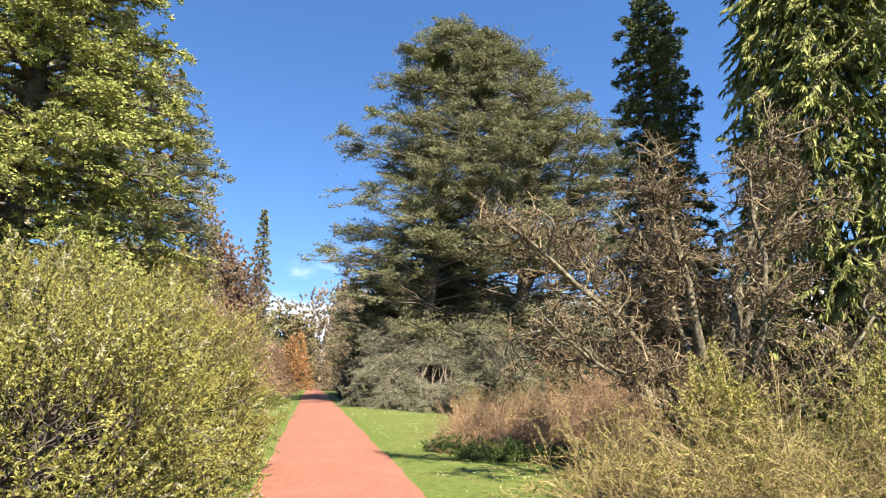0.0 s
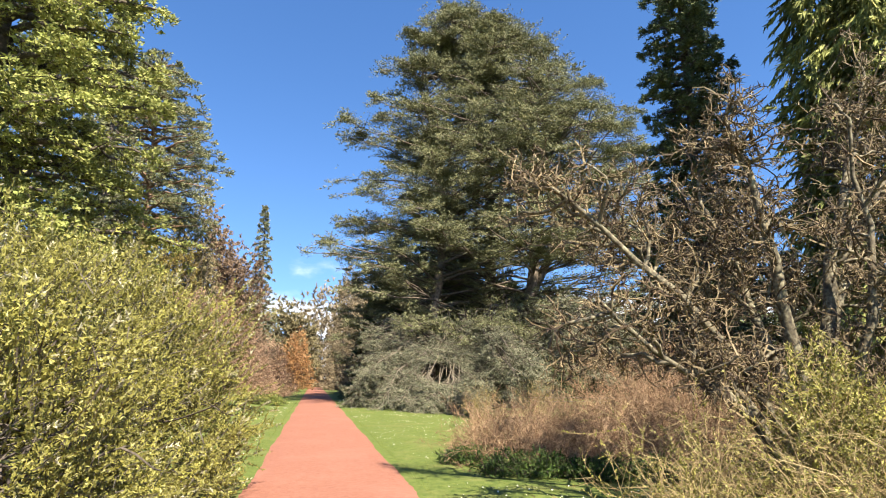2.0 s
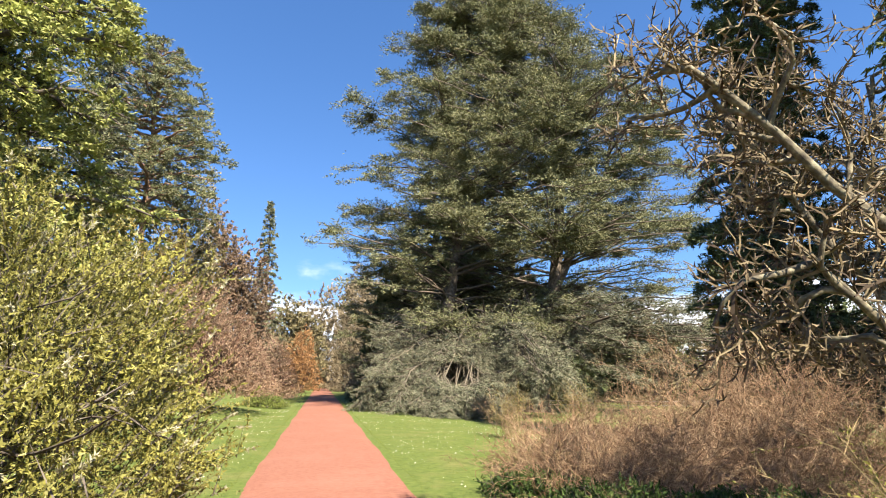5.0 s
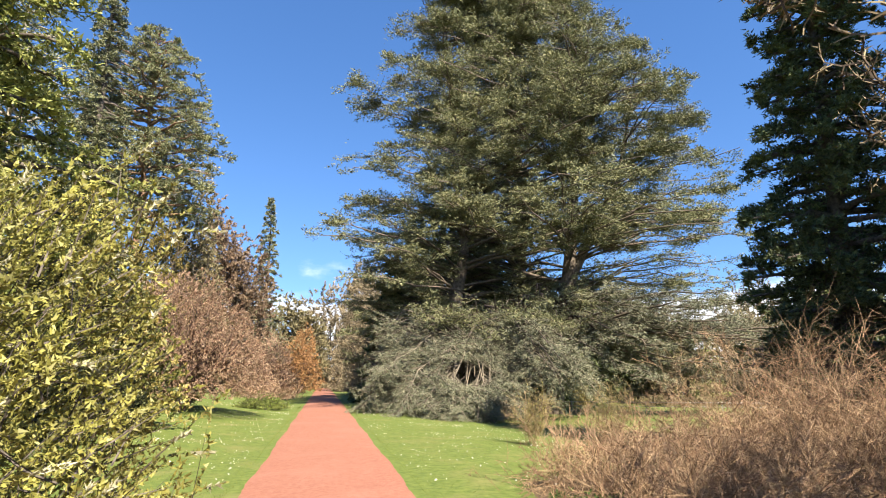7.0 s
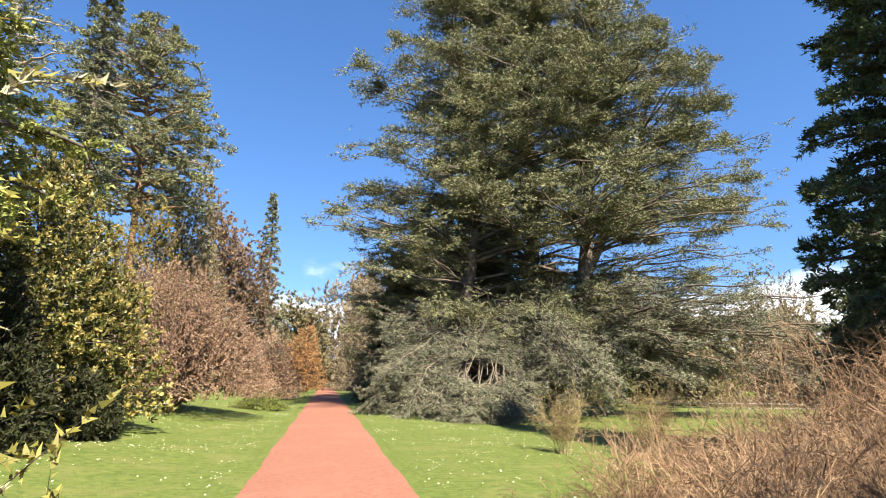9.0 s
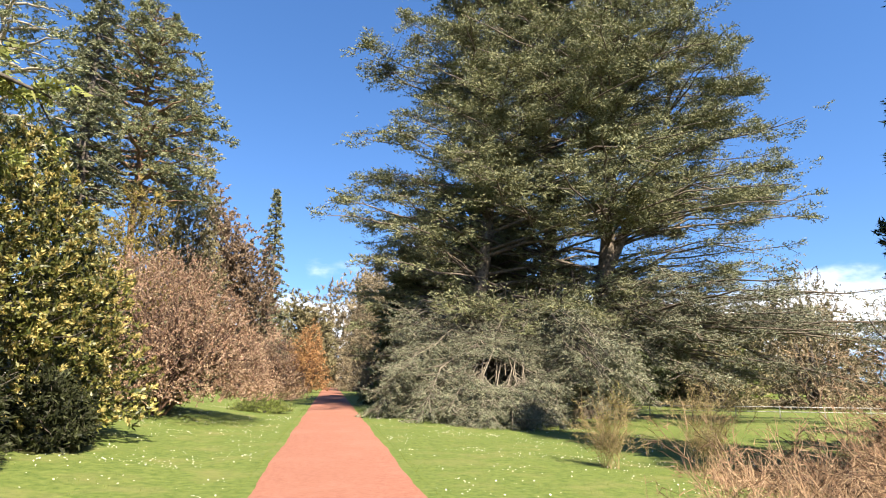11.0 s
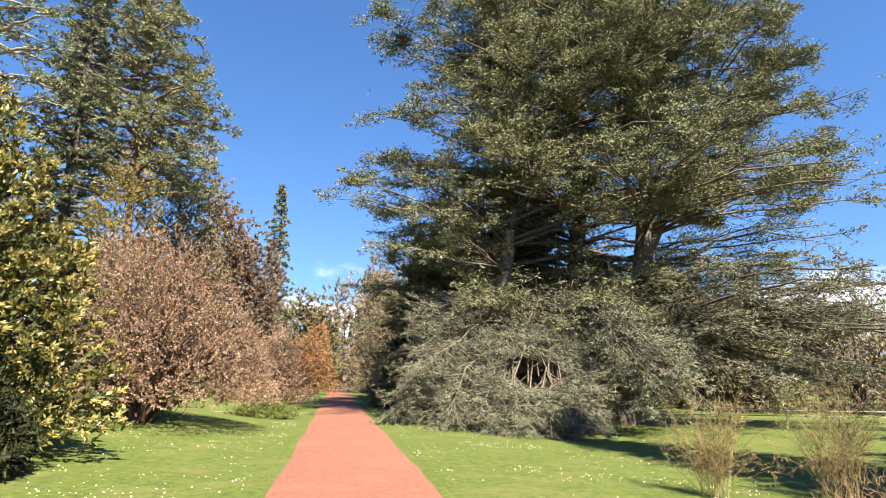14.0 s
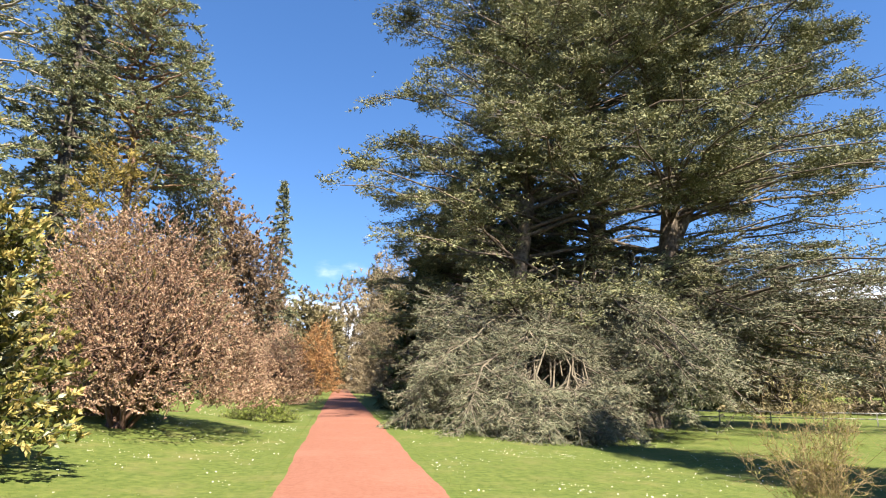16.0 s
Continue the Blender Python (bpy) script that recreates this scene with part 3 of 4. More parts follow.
# ---- leafy and twiggy shrubs ----
def shrub(name, seed, at, rx, ry, h, leaf, bark, label, category="shrub", shoots=2600, per=14, leafl=.05, leafw=.02, shoot=.45, stems=26, lump=.22, freq=2.2, low=.05, up=.25,
          tip=None, tip_share=.0, tip_l=.1, twig_r=.006, fill=.4, stem_r=.03, shift=(0, 0), foot=.25, clear=0.0, droop=0.0, thin=False, hang=0.0, fine=True, lean=0.0):
    """A many-stemmed bush: lumpy dome of shoots that carry leaves, on stems from the ground. clear: height kept free under the crown."""
    rng = np.random.default_rng(seed)
    bush = thing(name, at, label, category)
    u = unit(rng.normal(0, 1, (shoots, 3)))
    u[:, 2] = np.abs(u[:, 2]) * (1 + low) - low
    rad = (1 - fill * rng.random(shoots) ** 1.6) * (1 + lump * lumps(np.random.default_rng(seed + 1), u, freq))
    p = u * rad[:, None] * np.array([rx, ry, h - clear]) + np.array([shift[0], shift[1], clear])
    p[:, 0] -= lean * (p[:, 2] - .3 * h)
    p[:, 2] = np.maximum(p[:, 2], .04 + clear * .6 + .2 * rng.random(shoots) ** 2)
    d = unit(unit(u * np.array([1 / rx, 1 / ry, 1 / h])) + rng.normal(0, .45, (shoots, 3)) + np.array([0, 0, up]))
    S = grow(rng, p - d * shoot * .6, d, shoot * rng.uniform(.6, 1.3, shoots), 3, .2, .06 - droop)
    S[:, :, 2] = np.maximum(S[:, :, 2], .03)
    tw = Geo()
    if thin:
        w = S[:, -1] - S[:, 0]
        tw.leaves(S[:, 0], unit(w), unit(rng.normal(0, 1, w.shape)), np.linalg.norm(w, axis=1), np.full(shoots, twig_r * 2), fine=True)
    else:
        tw.tubes(S, taper(twig_r, twig_r * .4, shoots, 3), 3)
    # stems that fork towards the crown
    pick = rng.integers(0, shoots, stems)
    a = rng.normal(0, foot, (stems, 3)) * np.array([rx, ry, 0]) * .6
    e = p[pick] * .82
    e[:, 2] = np.maximum(e[:, 2], .35 * h)
    t = np.linspace(0, 1, 7)[None, :, None]
    mid = (a + e) / 2 + np.array([0, 0, .12 * h])
    M = (1 - t) ** 2 * a[:, None] + 2 * t * (1 - t) * mid[:, None] + t ** 2 * e[:, None]
    M[:, 1:] += rng.normal(0, .02 * h, (stems, 6, 3))
    M[:, 0, 2] = -.1
    for i in range(stems):
        st = Geo()
        st.tubes(M[i:i + 1], taper(stem_r, twig_r * 1.5, 1, 7), 6)
        part("stem" if category != "tree" else "bough", st, bark, bush, smooth=True)
    q, dd, _, _ = offshoots(rng, M, 7, .25, 1, 20, 60)
    B = grow(rng, q, dd, min(.3 * h, 1.6) * rng.uniform(.5, 1.2, len(q)), 5, .2, .05)
    tw.tubes(B, taper(stem_r * .4, twig_r, len(B), 5), 4)
    part("twig_mass", tw, bark, bush, kind="stuff")
    if leaf is not None and per:
        i = np.repeat(np.arange(shoots), per)
        c, T = along(S, i, rng.uniform(.1, 1, len(i)))
        d = unit(T * (.6 + hang) + rng.normal(0, .6, (len(i), 3)) + np.array([0, 0, .1 - hang]))
        lf = Geo()
        lf.leaves(c, d, unit(rng.normal(0, 1, (len(i), 3)) + np.array([0, 0, .25])), leafl * rng.uniform(.6, 1.4, len(i)), leafw * rng.uniform(.7, 1.3, len(i)), fine=fine)
        part("foliage", lf, leaf, bush, kind="stuff")
    if tip is not None:
        k = np.nonzero(rng.random(shoots) < tip_share)[0]
        k = k[(rad[k] > .76)]
        i = np.repeat(k, 24)
        c, T = along(S, i, rng.uniform(.75, 1, len(i)))
        d = unit(T * .9 + rng.normal(0, .5, (len(i), 3)))
        tg = Geo()
        tg.leaves(c, d, unit(rng.normal(0, 1, (len(i), 3))), tip_l * rng.uniform(.6, 1.3, len(i)), tip_l * .42 * rng.uniform(.7, 1.3, len(i)), fine=fine)
        part("blossom", tg, tip, bush, kind="stuff")
    return bush


def stem_bush(name, seed, at, rx, ry, h, twig, label, stems=300, side=5, arch=.15, r=.007, leaf=None, leaves=0, leafl=.04, spread=.8, foot=.7, wig=.12, fan=5, tilt=.22, side_length=.3):
    """A thicket of thin upright or arching stems with side twigs."""
    rng = np.random.default_rng(seed)
    bush = thing(name, at, label, "shrub")
    ang, rr = rng.uniform(0, 2 * np.pi, stems), np.sqrt(rng.random(stems)) * foot
    s = np.stack([np.cos(ang) * rr * rx, np.sin(ang) * rr * ry, np.full(stems, -.05)], 1)
    d = unit(np.stack([np.cos(ang) * rr * spread, np.sin(ang) * rr * spread, np.ones(stems)], 1) + rng.normal(0, tilt, (stems, 3)))
    P = grow(rng, s, d, h * rng.uniform(.6, 1.15, stems), 6, wig, -arch)
    P[:, :, 2] = np.where(np.arange(6)[None] > 0, np.maximum(P[:, :, 2], .03), P[:, :, 2])
    g = Geo()
    g.tubes(P, taper(r, r * .45, stems, 6), 3)
    p, d, _, _ = offshoots(rng, P, side, .2, .98, 20, 60)
    B = grow(rng, p, d, h * side_length * rng.uniform(.4, 1.2, len(p)), 3, .25, .0)
    g.tubes(B, taper(r * .6, r * .35, len(B), 3), 3)
    p, d, _, _ = offshoots(rng, B, fan, .2, .98, 20, 60)
    C = grow(rng, p, d, h * .13 * rng.uniform(.4, 1.3, len(p)), 3, .2, .0)
    part("cane_mass", g, twig, bush, kind="stuff")
    g = Geo()
    g.leaves(C[:, 0], unit(C[:, -1] - C[:, 0]), unit(rng.normal(0, 1, (len(C), 3))), np.linalg.norm(C[:, -1] - C[:, 0], axis=1), np.full(len(C), r * 1.3), fine=True)
    part("twig_mass", g, twig, bush, kind="stuff")
    if leaf is not None:
        i = rng.integers(0, len(B), leaves)
        c, T = along(B, i, rng.random(leaves))
        lf = Geo()
        lf.leaves(c, unit(T + rng.normal(0, .6, (leaves, 3))), unit(rng.normal(0, 1, (leaves, 3))), leafl * rng.uniform(.6, 1.4, leaves), leafl * .4 * rng.uniform(.7, 1.3, leaves))
        part("foliage", lf, leaf, bush, kind="stuff")
    return bush


def bare_tree(name, seed, at, trunks, bark, twig, label, levels, twig_r=.006, leaf=None, leaves=0, leafl=.05):
    """A leafless tree: given stems, then levels of (shoots a path, length, wiggle, up, angles)."""
    rng = np.random.default_rng(seed)
    tree = thing(name, at, label, "tree")
    at = np.array(at)
    first = []
    for pts, r0, r1 in trunks:
        p = smooth_path(pts, 9) - at
        p[1:-1] += rng.normal(0, .05, (7, 3))
        g = Geo()
        g.tubes(p[None], taper(r0, r1, 1, 9), 8)
        part("stem", g, bark, tree, smooth=True)
        first.append(p)
    P = np.array(first)
    R = .032
    for lv, (each, ln, wig, up, a0, a1) in enumerate(levels):
        p, d, _, t = offshoots(rng, P, each, .3 if lv == 0 else .15, 1, a0, a1)
        k = (7, 5, 4, 3)[lv]
        P = grow(rng, p, d, ln * rng.uniform(.5, 1.25, len(p)), k, wig, up)
        P[:, :, 2] = np.maximum(P[:, :, 2], .25)
        r0 = max(R * .5 ** lv, twig_r)
        Rr = taper(r0, max(r0 * .45, twig_r * .7), len(P), k)
        if lv == 0:
            for i in range(len(P)):
                g = Geo()
                g.tubes(P[i:i + 1], Rr[i:i + 1], 5)
                part("bough", g, bark, tree, smooth=True)
            continue
        g = Geo()
        if lv == 3:
            w = P[:, -1] - P[:, 0]
            g.leaves(P[:, 0], unit(w), unit(rng.normal(0, 1, w.shape)), np.linalg.norm(w, axis=1), np.full(len(P), twig_r * 2.8), fine=True)
        else:
            g.tubes(P, Rr, 3)
        part("twig_mass", g, twig, tree, kind="stuff")
    if leaf is not None:
        i = rng.integers(0, len(P), leaves)
        c, T = along(P, i, rng.random(leaves))
        lf = Geo()
        lf.leaves(c, unit(T + rng.normal(0, .6, (leaves, 3))), unit(rng.normal(0, 1, (leaves, 3))), leafl * rng.uniform(.6, 1.4, leaves), leafl * .4 * np.ones(leaves))
        part("foliage", lf, leaf, tree, kind="stuff")
    return tree


def broad_tree(name, seed, at, rx, ry, h, clear, leaf, bark, label, shoots=2500, per=10, leafl=.3, leafw=.12, shoot=1.2, lump=.25, freq=2.5, trunk_r=.3, fill=.5, twig_r=.015, hang=0.0):
    """A tall crown on a trunk with boughs, for woods at some distance."""
    tree = shrub(name, seed, at, rx, ry, h, leaf, bark, label, "tree", shoots, per, leafl, leafw, shoot, 14, lump, freq, .3, .15 - 1.5 * hang, fill=fill, stem_r=.12, twig_r=twig_r, foot=.03, clear=clear, thin=True, hang=hang)
    g = Geo()
    g.tubes(smooth_path([(0, 0, -.4), (.1, 0, h * .35), (0, .1, h * .72)], 7)[None], taper(trunk_r, .06, 1, 7), 9)
    part("trunk", g, bark, tree, smooth=True)
    return tree


# ---- right of the path ----
great_cedar()
conifer("conifer", 21, (13.1, 20.4, -.3), 17.8, 2.6, 200, DARKFIR, BARK, "tall dark green conifer with a narrow blunt top", droop=.12, dens=8, sub=.85, tuft=.13, tuftw=.045, per=60, spread=.2, apart=True,
        shape=lambda f: np.interp(f, [0, .1, .3, .45, .6, .8, .93, 1], [.9, 1, 1, .74, .62, .6, .45, .15]))
broad_tree("cypress", 22, (15.3, 14.0, -.3), 3.7, 3.6, 21, .2, DROOP, BARK, "weeping cypress with hanging yellow-green sprays", shoots=7000, per=36, leafl=.24, leafw=.075, shoot=1.0, lump=.25, freq=6, fill=.35, hang=1.0)
bare_tree("apple_tree", 31, (6.9, 9.6, -.2), [
    ([(6.9, 9.6, -.4), (7.1, 9.6, 1.6), (7.6, 9.5, 3.4), (8.3, 9.6, 5.0), (8.8, 9.8, 6.3)], .15, .022),
    ([(6.9, 9.6, -.4), (6.6, 9.4, 1.8), (6.3, 9.2, 3.3), (6.0, 9.2, 4.4), (5.8, 9.3, 5.2)], .12, .022),
    ([(6.9, 9.6, -.4), (6.2, 9.5, 1.5), (4.9, 9.5, 2.8), (3.9, 9.6, 3.7), (3.1, 9.7, 4.3)], .09, .02),
    ([(7.0, 9.7, -.4), (7.6, 10.0, 1.7), (8.4, 10.3, 3.2), (9.2, 10.4, 4.4), (9.9, 10.3, 5.2)], .12, .022),
    ([(6.9, 9.6, -.4), (5.9, 9.3, 1.1), (4.7, 9.1, 1.7), (3.6, 9.2, 2.6)], .08, .02),
    ([(6.9, 9.6, -.4), (6.4, 10.4, 1.5), (5.7, 11.0, 3.2), (4.9, 11.4, 4.6)], .09, .02),
    ([(7.0, 9.6, -.4), (7.4, 9.2, 1.7), (7.6, 8.9, 3.2), (7.4, 8.8, 5.2)], .10, .02),
    ([(7.1, 9.8, -.4), (7.8, 10.6, 2.0), (8.0, 11.2, 3.6), (7.6, 11.6, 5.0)], .09, .02),
    ([(7.0, 9.7, -.4), (6.9, 10.2, 2.0), (6.6, 10.6, 3.8), (6.4, 10.9, 5.0)], .09, .02),
    ([(7.0, 9.6, -.4), (8.2, 9.3, 1.2), (9.2, 9.0, 2.0), (10.3, 9.0, 3.2)], .08, .02)],
    LICHEN_BARK, LICHEN_TWIG, "bare old fruit tree with crooked lichen-covered branches", [(15, .95, .32, .0, 25, 75), (8, .55, .34, .05, 30, 80), (6, .24, .34, .05, 30, 80), (5, .1, .3, .05, 25, 80)], .0065)
for i, (x, y, rx, ry, h) in enumerate([(5.0, 7.6, 1.5, 1.3, 1.5), (6.4, 8.8, 1.6, 1.3, 1.8), (6.6, 6.9, 1.5, 1.2, 1.7)]):
    stem_bush("arching_shrub", 40 + i, (x, y, gz(x, y)), rx, ry, h * 1.25, STRAW, "tangled arching shrub with straw stems and fresh yellow-green leaves", stems=170, side=7, fan=4, arch=.2, r=.0052, leaf=YELLOWGREEN, leaves=22000, leafl=.038, spread=1.1, foot=.9, wig=.36)
for i, (x, y, rx, ry, h) in enumerate([(8.4, 7.4, 1.4, 1.3, 2.6), (5.9, 8.2, .8, .8, 2.0)]):
    shrub("leafy_shrub", 45 + i, (x, y, gz(x, y)), rx, ry, h, YELLOWGREEN, STRAW, "upright leafy shrub with fresh yellow-green shoots", shoots=1300, per=22, leafl=.055, leafw=.022, shoot=.5, stems=30, lump=.35, freq=3.5, stem_r=.012, fill=.7, twig_r=.005, fine=False)
for i, (x, y, rx, ry, h) in enumerate([(4.6, 14.2, 1.6, 1.4, 1.5), (6.6, 14.6, 1.8, 1.5, 1.7), (5.0, 17.0, 1.7, 1.6, 1.4), (7.4, 17.6, 2.0, 1.8, 1.7), (9.4, 16.0, 2.0, 1.8, 3.3), (9.9, 18.8, 1.9, 1.6, 3.4)]):
    stem_bush("twiggy_shrub", 50 + i, (x, y, gz(x, y)), rx, ry, h, RUST, "leafless rust-brown twiggy shrub thicket", stems=220, side=8, fan=6, r=.0055, wig=.5, arch=.03)
for i, (x, y) in enumerate([(3.9, 12.9), (5.2, 12.7), (6.4, 12.9), (3.4, 14.4)]):
    shrub("ground_cover", 60 + i, (x, y, gz(x, y)), .8, .6, .38, UNDER, BARK, "low dark green ground cover under the twigs", "plant", shoots=500, per=9, leafl=.07, leafw=.03, shoot=.18, stems=8, stem_r=.006)
for i, (x, y) in enumerate([(-1.75, 8.3), (-1.5, 9.4), (-2.2, 7.7), (-1.45, 11.0)]):
    shrub("weed_patch", 64 + i, (x, y, gz(x, y)), .55, .6, .3, UNDER, BARK, "low green weeds at the foot of the shrub", "plant", shoots=260, per=9, leafl=.06, leafw=.022, shoot=.18, stems=5, stem_r=.005)
stem_bush("sapling_bush", 70, (6.15, 24.4, gz(6.15, 24.4)), .5, .5, 1.65, STRAW, "small straw-coloured budding bush alone on the lawn", stems=55, side=9, fan=6, wig=.2, r=.0038, leaf=YELLOWGREEN, leaves=1500, leafl=.04, spread=.12, foot=.45, arch=-.03, tilt=.1, side_length=.16)
stem_bush("sapling_bush", 71, (8.6, 24.6, gz(8.6, 24.6)), .8, .8, 2.0, STRAW, "taller straw-coloured budding bush beside cut brush", stems=60, side=9, fan=6, wig=.2, r=.004, leaf=YELLOWGREEN, leaves=1500, leafl=.04, spread=.12, foot=.45, arch=-.03, tilt=.1, side_length=.16)
stem_bush("brush_pile", 72, (9.9, 22.8, gz(9.9, 22.8)), 1.7, .9, 1.5, RUST, "low heap of arching dead brown stems", stems=240, side=4, r=.009, spread=1.6, arch=.42, foot=1.0)

# ---- left of the path ----
for i, (x, y, rx, ry, h) in enumerate([(-3.2, 8.0, 2.6, 3.0, 2.65), (-3.05, 11.2, 2.7, 1.9, 3.0), (-6.5, 18.6, 2.0, 2.0, 4.6)]):
    shrub("evergreen_shrub", 80 + i, (x, y, gz(x, y)), rx, ry, h, YELLOWGREEN, BARK, "dense yellow-green leafy shrub with cream blossom beside the path", shoots=(4400, 4400, 2600)[i], per=44, leafl=.038, leafw=.021, shoot=.55, stems=30, lump=.3, freq=3.6, thin=True,
          tip=PALE_FLOWER, tip_share=.12, tip_l=.045, fill=.22, clear=(0, 0, 1.8)[i])
conifer("hemlock_tree", 90, (-8.7, 19.2, .4), 23, 4.4, 230, TREEGREEN, BARK, "tall fresh green feathery tree with drooping sprays", droop=.12, dens=6, sub=1.3, tuft=.13, tuftw=.055, per=60, spread=.2, apart=True, z0=.1, hang=.12,
        shape=lambda f: np.interp(f, [0, .1, .25, .5, .65, .8, 1], [.8, 1.0, 1.1, 1.0, .85, .55, .1]))
shrub("pieris_shrub", 100, (-6.8, 26.2, gz(-6.8, 26.2)), 2.7, 2.9, 6.4, PIERIS, BARK, "tall glossy evergreen shrub with yellow new shoots", shoots=3400, per=15, leafl=.13, leafw=.055, shoot=.45, stems=24, fine=False, tip=PIERIS_TIP, tip_share=.85, tip_l=.1, fill=.45, lump=.2, stem_r=.05, clear=.3)
# shrubs added to fill the shaded hollow; their leaf colour carries the shade
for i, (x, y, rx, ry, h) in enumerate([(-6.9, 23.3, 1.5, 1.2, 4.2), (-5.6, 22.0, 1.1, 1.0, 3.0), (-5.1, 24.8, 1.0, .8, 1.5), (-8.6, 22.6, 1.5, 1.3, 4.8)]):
    shrub("undergrowth_shrub", 104 + i, (x, y, gz(x, y)), rx, ry, h, SHADELEAF, BARK, "evergreen shrub filling the hollow under the tree, leaves coloured dark for shade", shoots=900, per=16, leafl=.13, leafw=.045, shoot=.4, stems=12, fill=.5)
shrub("witch_hazel", 101, (-5.6, 34.6, gz(-5.6, 34.6)), 3.0, 3.0, 5.6, PINKLEAF, PINKTWIG, "broad bush with pinkish-brown withered leaves on a short stout stem", shoots=4200, per=20, leafl=.06, leafw=.045, shoot=.45, lean=.3, stems=34, fill=.6, lump=.16, shift=(1.0, 0), foot=.07, clear=.75, stem_r=.075)
shrub("low_green_shrub", 102, (-2.7, 41.5, gz(-2.7, 41.5)), 1.4, 1.0, .8, WILLOW, BARK, "low bright green shrub on the lawn edge", shoots=900, per=10, leafl=.08, leafw=.035, shoot=.3, stems=10, stem_r=.01)
shrub("twiggy_red_bush", 103, (-3.6, 56, .2), 2.3, 3.4, 4.8, PINKLEAF, PINKTWIG, "rounded pinkish twiggy bush", shoots=1700, per=9, leafl=.15, leafw=.05, shoot=.8, stems=30, fill=.6)
shrub("orange_bush", 104, (-2.6, 84, 0), 2.6, 3, 7.5, ORANGE, PINKTWIG, "small tree with orange withered leaves", "tree", shoots=1000, per=7, leafl=.32, leafw=.1, shoot=.9, stems=20, fill=.5, clear=.4)
conifer("pine_tree", 110, (-18.3, 70, .3), 37, 9.0, 110, PINENEEDLE, PINE_BARK, "tall pine with reddish trunk and layered tufted limbs", droop=-.02, dens=2.2, sub=2.0, tuft=.26, tuftw=.08, per=84, spread=.24, z0=.45, apart=True, r=.45,
        shape=lambda f: np.interp(f, [0, .5, .65, .85, 1], [.6, .9, 1, .7, .15]))
conifer("fir_tree", 111, (-20.0, 62, .3), 39, 4.8, 220, BLUEFIR, BARK, "very tall spire-shaped grey-green fir", droop=.2, dens=2.6, sub=1.5, tuft=.24, tuftw=.08, per=60, spread=.24, apart=True)
conifer("pine_tree", 112, (-25, 58, .3), 33, 7, 70, PINENEEDLE, PALE_BARK, "tall pine with a pale bare trunk", droop=0, dens=2.2, sub=2, tuft=.36, tuftw=.08, per=40, z0=.4, r=.4, apart=True,
        shape=lambda f: np.interp(f, [0, .4, .7, 1], [.5, .8, 1, .2]))
conifer("spruce_tree", 113, (-9.4, 108, 0), 31, 4.3, 120, BLUEFIR, BARK, "slender dark spire-topped spruce", droop=.3, dens=2.4, sub=1.0, tuft=.36, tuftw=.12, per=24)
broad_tree("bare_tree", 114, (-16.2, 80, .2), 6, 5, 24, 2, OLIVECROWN, BARK, "tall twiggy grey-brown tree just budding", shoots=5200, per=12, leafl=.34, leafw=.14, shoot=.7, fill=.6, lump=.35, freq=4)
broad_tree("russet_tree", 115, (-13.0, 88, .2), 6.7, 6.0, 23, 2, BROWNLEAF, BARK, "dark russet-brown conifer crown", shoots=5600, per=16, leafl=.32, leafw=.16, shoot=.5, fill=.4, lump=.3, freq=4)
broad_tree("yew_tree", 116, (-12, 48, .4), 3.6, 3.6, 8, .3, BLUEFIR, BARK, "dark rounded evergreen behind the bushes", shoots=1300, per=10, leafl=.35, leafw=.12, shoot=.7)
broad_tree("golden_bush", 117, (-7.6, 38, .4), 2.0, 2.0, 8.6, .3, GOLD, BARK, "golden-leaved upright bush behind the pink one", shoots=1600, per=13, leafl=.17, leafw=.05, shoot=.6, fill=.5)

# ---- far end ----
for i, (x, y, rx, h) in enumerate([(5.8, 72, 3.7, 14), (9.5, 80, 4.6, 18), (5.2, 94, 4.2, 16)]):
    broad_tree("bare_tree", 120 + i, (x, y, -.1), rx, rx, h, .8, BARECROWN, LICHEN_BARK, "bare twiggy brown tree with drooping branches by the path", shoots=1500, per=17, leafl=.42, leafw=.065, shoot=1.5, fill=.8, trunk_r=.35)
# the nearest ones are added dark mass, standing in for the cedar's shaded inside
for i, (x, y, rx, h) in enumerate([(16.8, 52.5, 1.9, 11.5), (9.3, 51.5, 3.6, 12.5), (5.8, 52.5, 2.6, 10), (12.6, 52, 2.4, 11.5), (12.5, 57, 4.6, 17), (18, 62, 4.5, 8), (7.6, 57, 3.8, 15), (23, 62, 4.5, 7), (28, 60, 4.0, 6), (33, 66, 5, 8)]):
    broad_tree("yew_tree", 130 + i, (x, y, -.3), rx, rx, h, .3, DARKFIR, BARK, "dark evergreen behind the cedar, partly filler for its shaded interior", shoots=1300, per=14, leafl=.5, leafw=.2, shoot=.8)
# added to close the gaps where the conifers' feet lie dark in shade
for i, (x, y, rx, h) in enumerate([(17.2, 25.5, 2.4, 7), (22.5, 29, 3, 8), (25, 22, 3, 9)]):
    broad_tree("holly_tree", 175 + i, (x, y, -.3), rx, rx, h, .2, DARKFIR, BARK, "dark evergreen filler for the shaded feet of the conifers", shoots=900, per=12, leafl=.25, leafw=.1, shoot=.6)
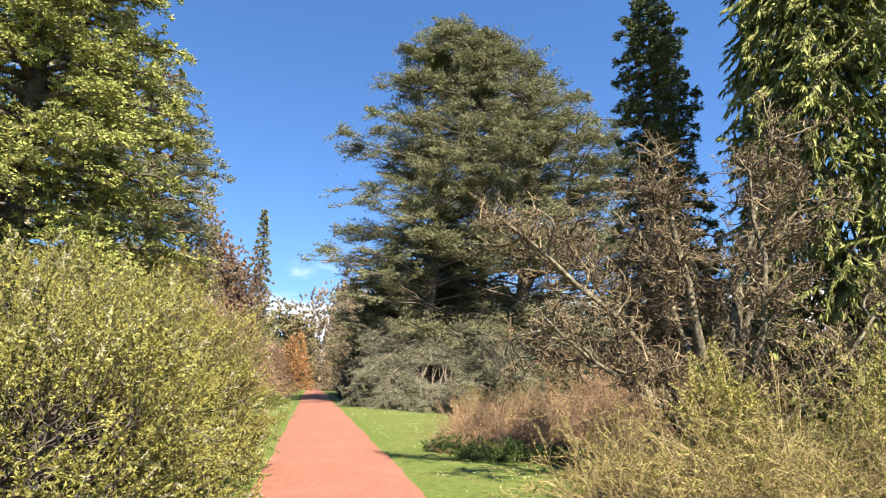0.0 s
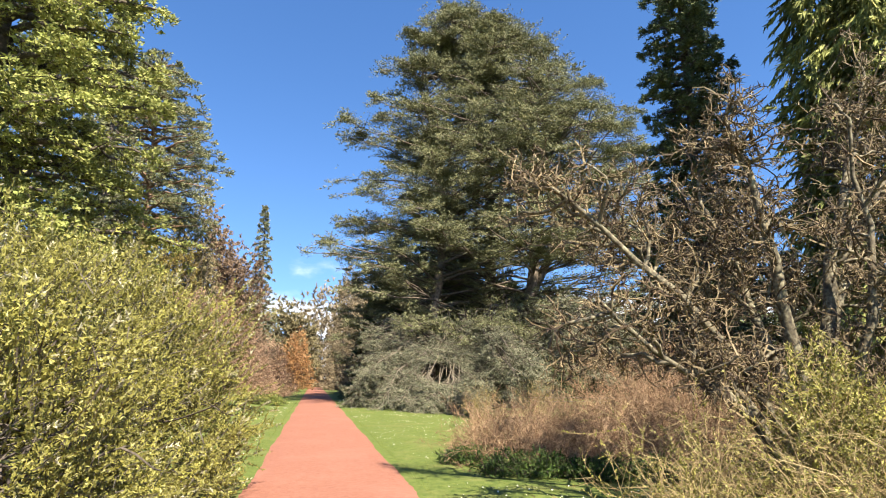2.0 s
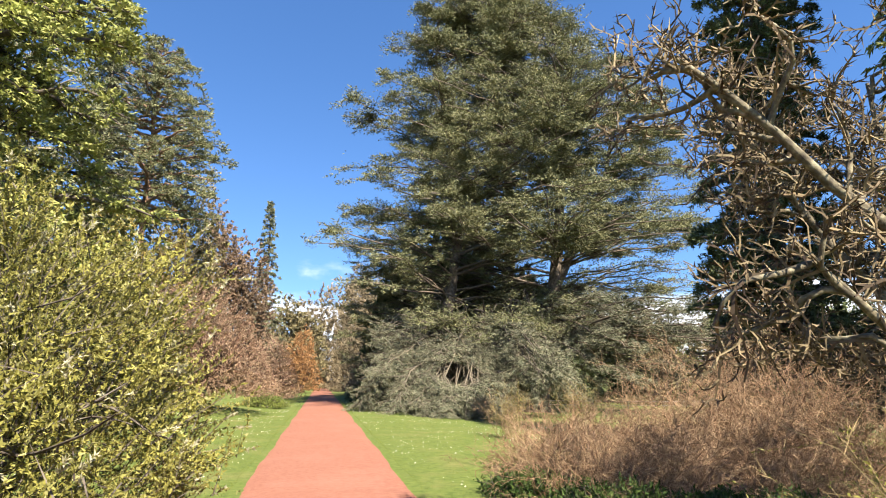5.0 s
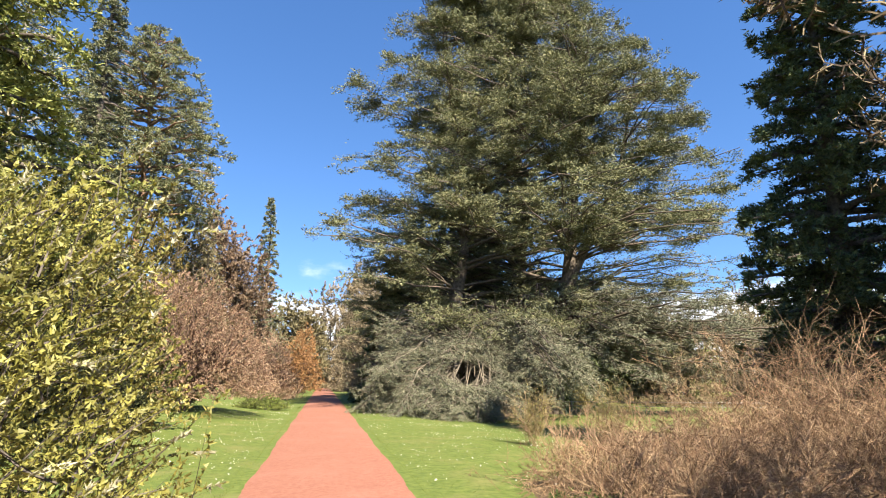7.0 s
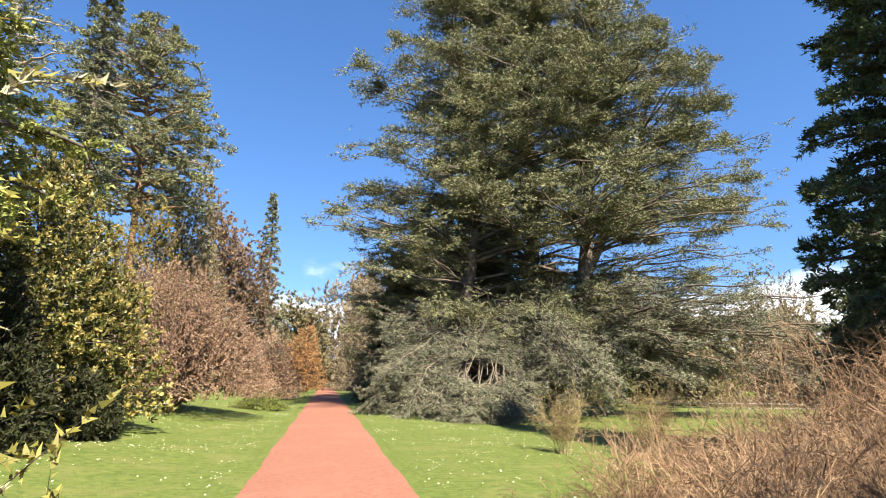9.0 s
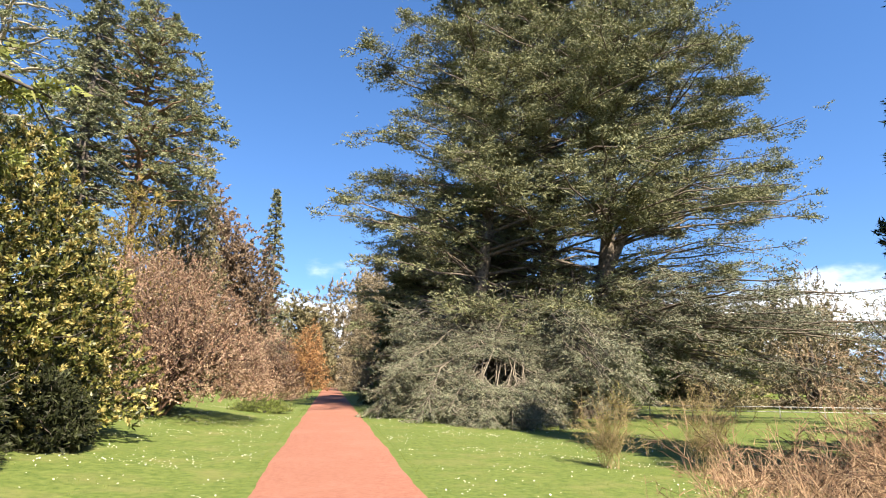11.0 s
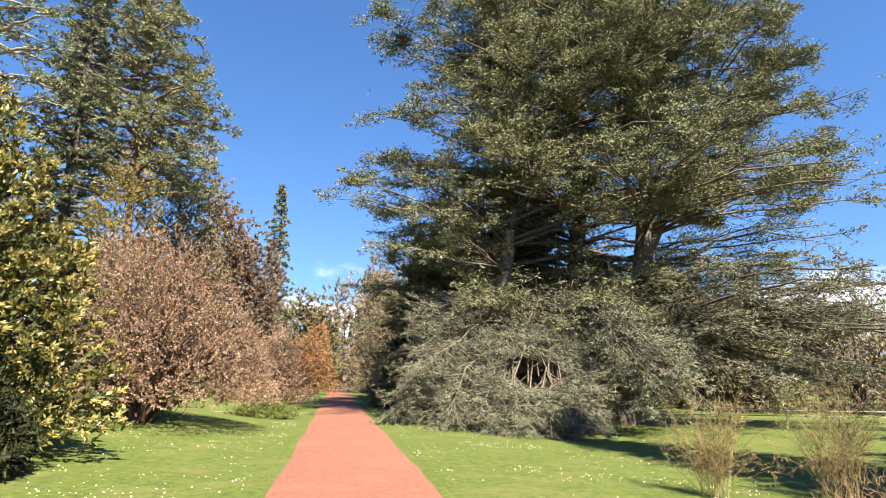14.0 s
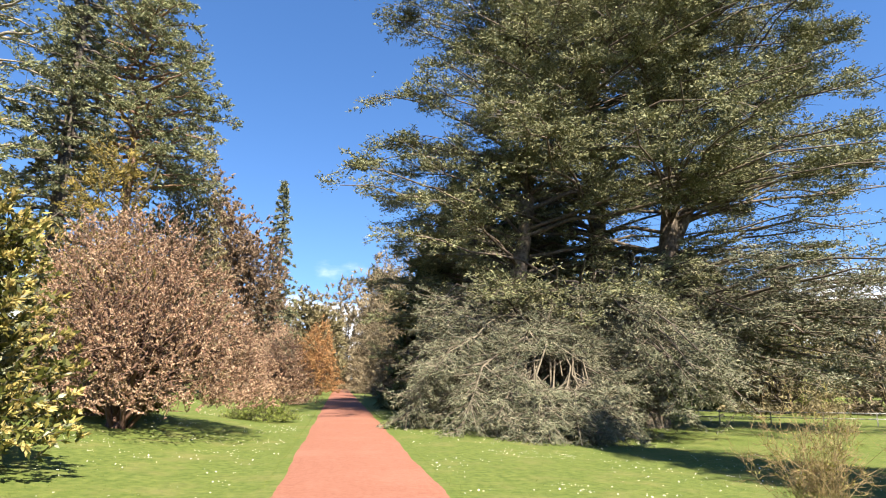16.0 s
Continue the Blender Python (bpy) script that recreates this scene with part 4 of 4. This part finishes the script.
for i, (x, y, rx, h) in enumerate([(1.5, 150, 12, 22), (-5, 126, 6, 17), (7.5, 122, 6, 20), (-14, 135, 9, 17), (18, 130, 12, 20), (34, 120, 12, 17), (-34, 110, 12, 24), (-48, 90, 12, 24), (52, 110, 12, 15), (70, 95, 12, 14), (88, 80, 12, 15), (-34, 60, 8, 22), (-30, 40, 8, 20)]):
    broad_tree("woodland_tree", 140 + i, (x, y, 0), rx, rx * .8, h, .5, (BARECROWN, OLIVECROWN)[i % 2], BARK, "distant bare woodland tree", shoots=1700, per=15, leafl=.8, leafw=.26, shoot=1.2, fill=.6)
broad_tree("willow_tree", 160, (28, 78, -.2), 5, 5, 10, .5, WILLOW, BARK, "pale green tree in spring leaf beyond the field", shoots=1100, per=9, leafl=.45, leafw=.15, shoot=1.2)
broad_tree("willow_tree", 162, (22, 72, -.2), 4.6, 4.6, 10.5, .5, WILLOW, BARK, "pale green tree in spring leaf behind the cedar", shoots=1100, per=12, leafl=.4, leafw=.14, shoot=1.1)
broad_tree("willow_tree", 161, (35, 62, -.2), 3.5, 3.5, 6.5, .4, WILLOW, BARK, "pale green tree in spring leaf beyond the field", shoots=900, per=9, leafl=.35, leafw=.09, shoot=1)
for i, (x, y, rx, h) in enumerate([(29, 54, 3.6, 7.0), (35.5, 52, 4.2, 9), (43, 50, 4.6, 10), (51, 52, 5, 11), (60, 50, 5, 11)]):
    broad_tree("hedge_tree", 165 + i, (x, y, -.3), rx, rx, h, .3, (OLIVECROWN, BARECROWN)[i % 2], BARK, "olive hedgerow tree by the field fence", shoots=1400, per=10, leafl=.26, leafw=.09, shoot=.8, fill=.6)
shrub("forsythia", 170, (20, 55, -.3), 1.6, 1.2, 2.0, PIERIS_TIP, BARK, "yellow flowering bush beyond the cedar", shoots=700, per=9, leafl=.16, leafw=.08, shoot=.5)


# ---- field fence ----
def field_fence():
    fence = thing("fence", (14, 46.5, -.3), "low white rail fence at the edge of the field", "fence")
    def bar(name, a, b, s):
        g = Geo()
        g.tubes(np.array([[a, b]], float), np.full((1, 2), s), 4)
        part(name, g, WOOD, fence)
    for i in range(15):
        x, y = i * 2.2, -i * .75
        bar("post", (x, y, -.2), (x, y, .62), .035)
        if i:
            for z in (.3, .56):
                bar("rail", (x - 2.2, y + .75, z), (x, y, z), .022)


field_fence()


# ---- grass and daisies ----
def blades():
    rng = np.random.default_rng(7)
    n = 60000
    y = 6 + 34 * rng.random(n) ** 1.3
    x = rng.uniform(-8, 13, n)
    edge = np.concatenate([np.full(2500, -.97), np.full(2500, 1.86)]) + rng.normal(0, .05, 5000)
    x, y = np.concatenate([x, edge]), np.concatenate([y, rng.uniform(5, 60, 5000)])
    keep = (x < -.93) | (x > 1.83)
    x, y = x[keep], y[keep]
    c = np.stack([x, y, ground_z(x, y) - .004], 1)
    d = unit(rng.normal(0, .5, (len(x), 3)) + np.array([0, 0, 1.]))
    g = Geo()
    g.leaves(c, d, unit(rng.normal(0, 1, (len(x), 3))), rng.uniform(.014, .034, len(x)), rng.uniform(.008, .015, len(x)), fine=True)
    tagged(new("grass", g.mesh("grass", BLADE)), "short mown grass blades", "grass", kind="stuff")


def daisies():
    rng = np.random.default_rng(8)
    cx, cy = rng.uniform(-8, 12, 420), rng.uniform(8, 52, 420)
    i = rng.integers(0, 420, 5200)
    x, y = cx[i] + rng.normal(0, .45, 5200), cy[i] + rng.normal(0, .3, 5200)
    keep = (x < -1.15) | (x > 1.9)
    x, y = x[keep], y[keep]
    c = np.stack([x, y, ground_z(x, y) + .035], 1)
    a = rng.uniform(0, 6.28, len(x))
    d = np.stack([np.cos(a), np.sin(a), .25 * rng.normal(0, 1, len(x))], 1)
    g = Geo()
    s = rng.uniform(.018, .034, len(x))
    g.leaves(c, unit(d), unit(np.array([0, -.35, 1.]) + rng.normal(0, .2, (len(x), 3))), s, s * 1.1)
    tagged(new("daisies", g.mesh("daisies", DAISY)), "white daisies scattered over the lawn", "flower", kind="stuff")


blades()
daisies()
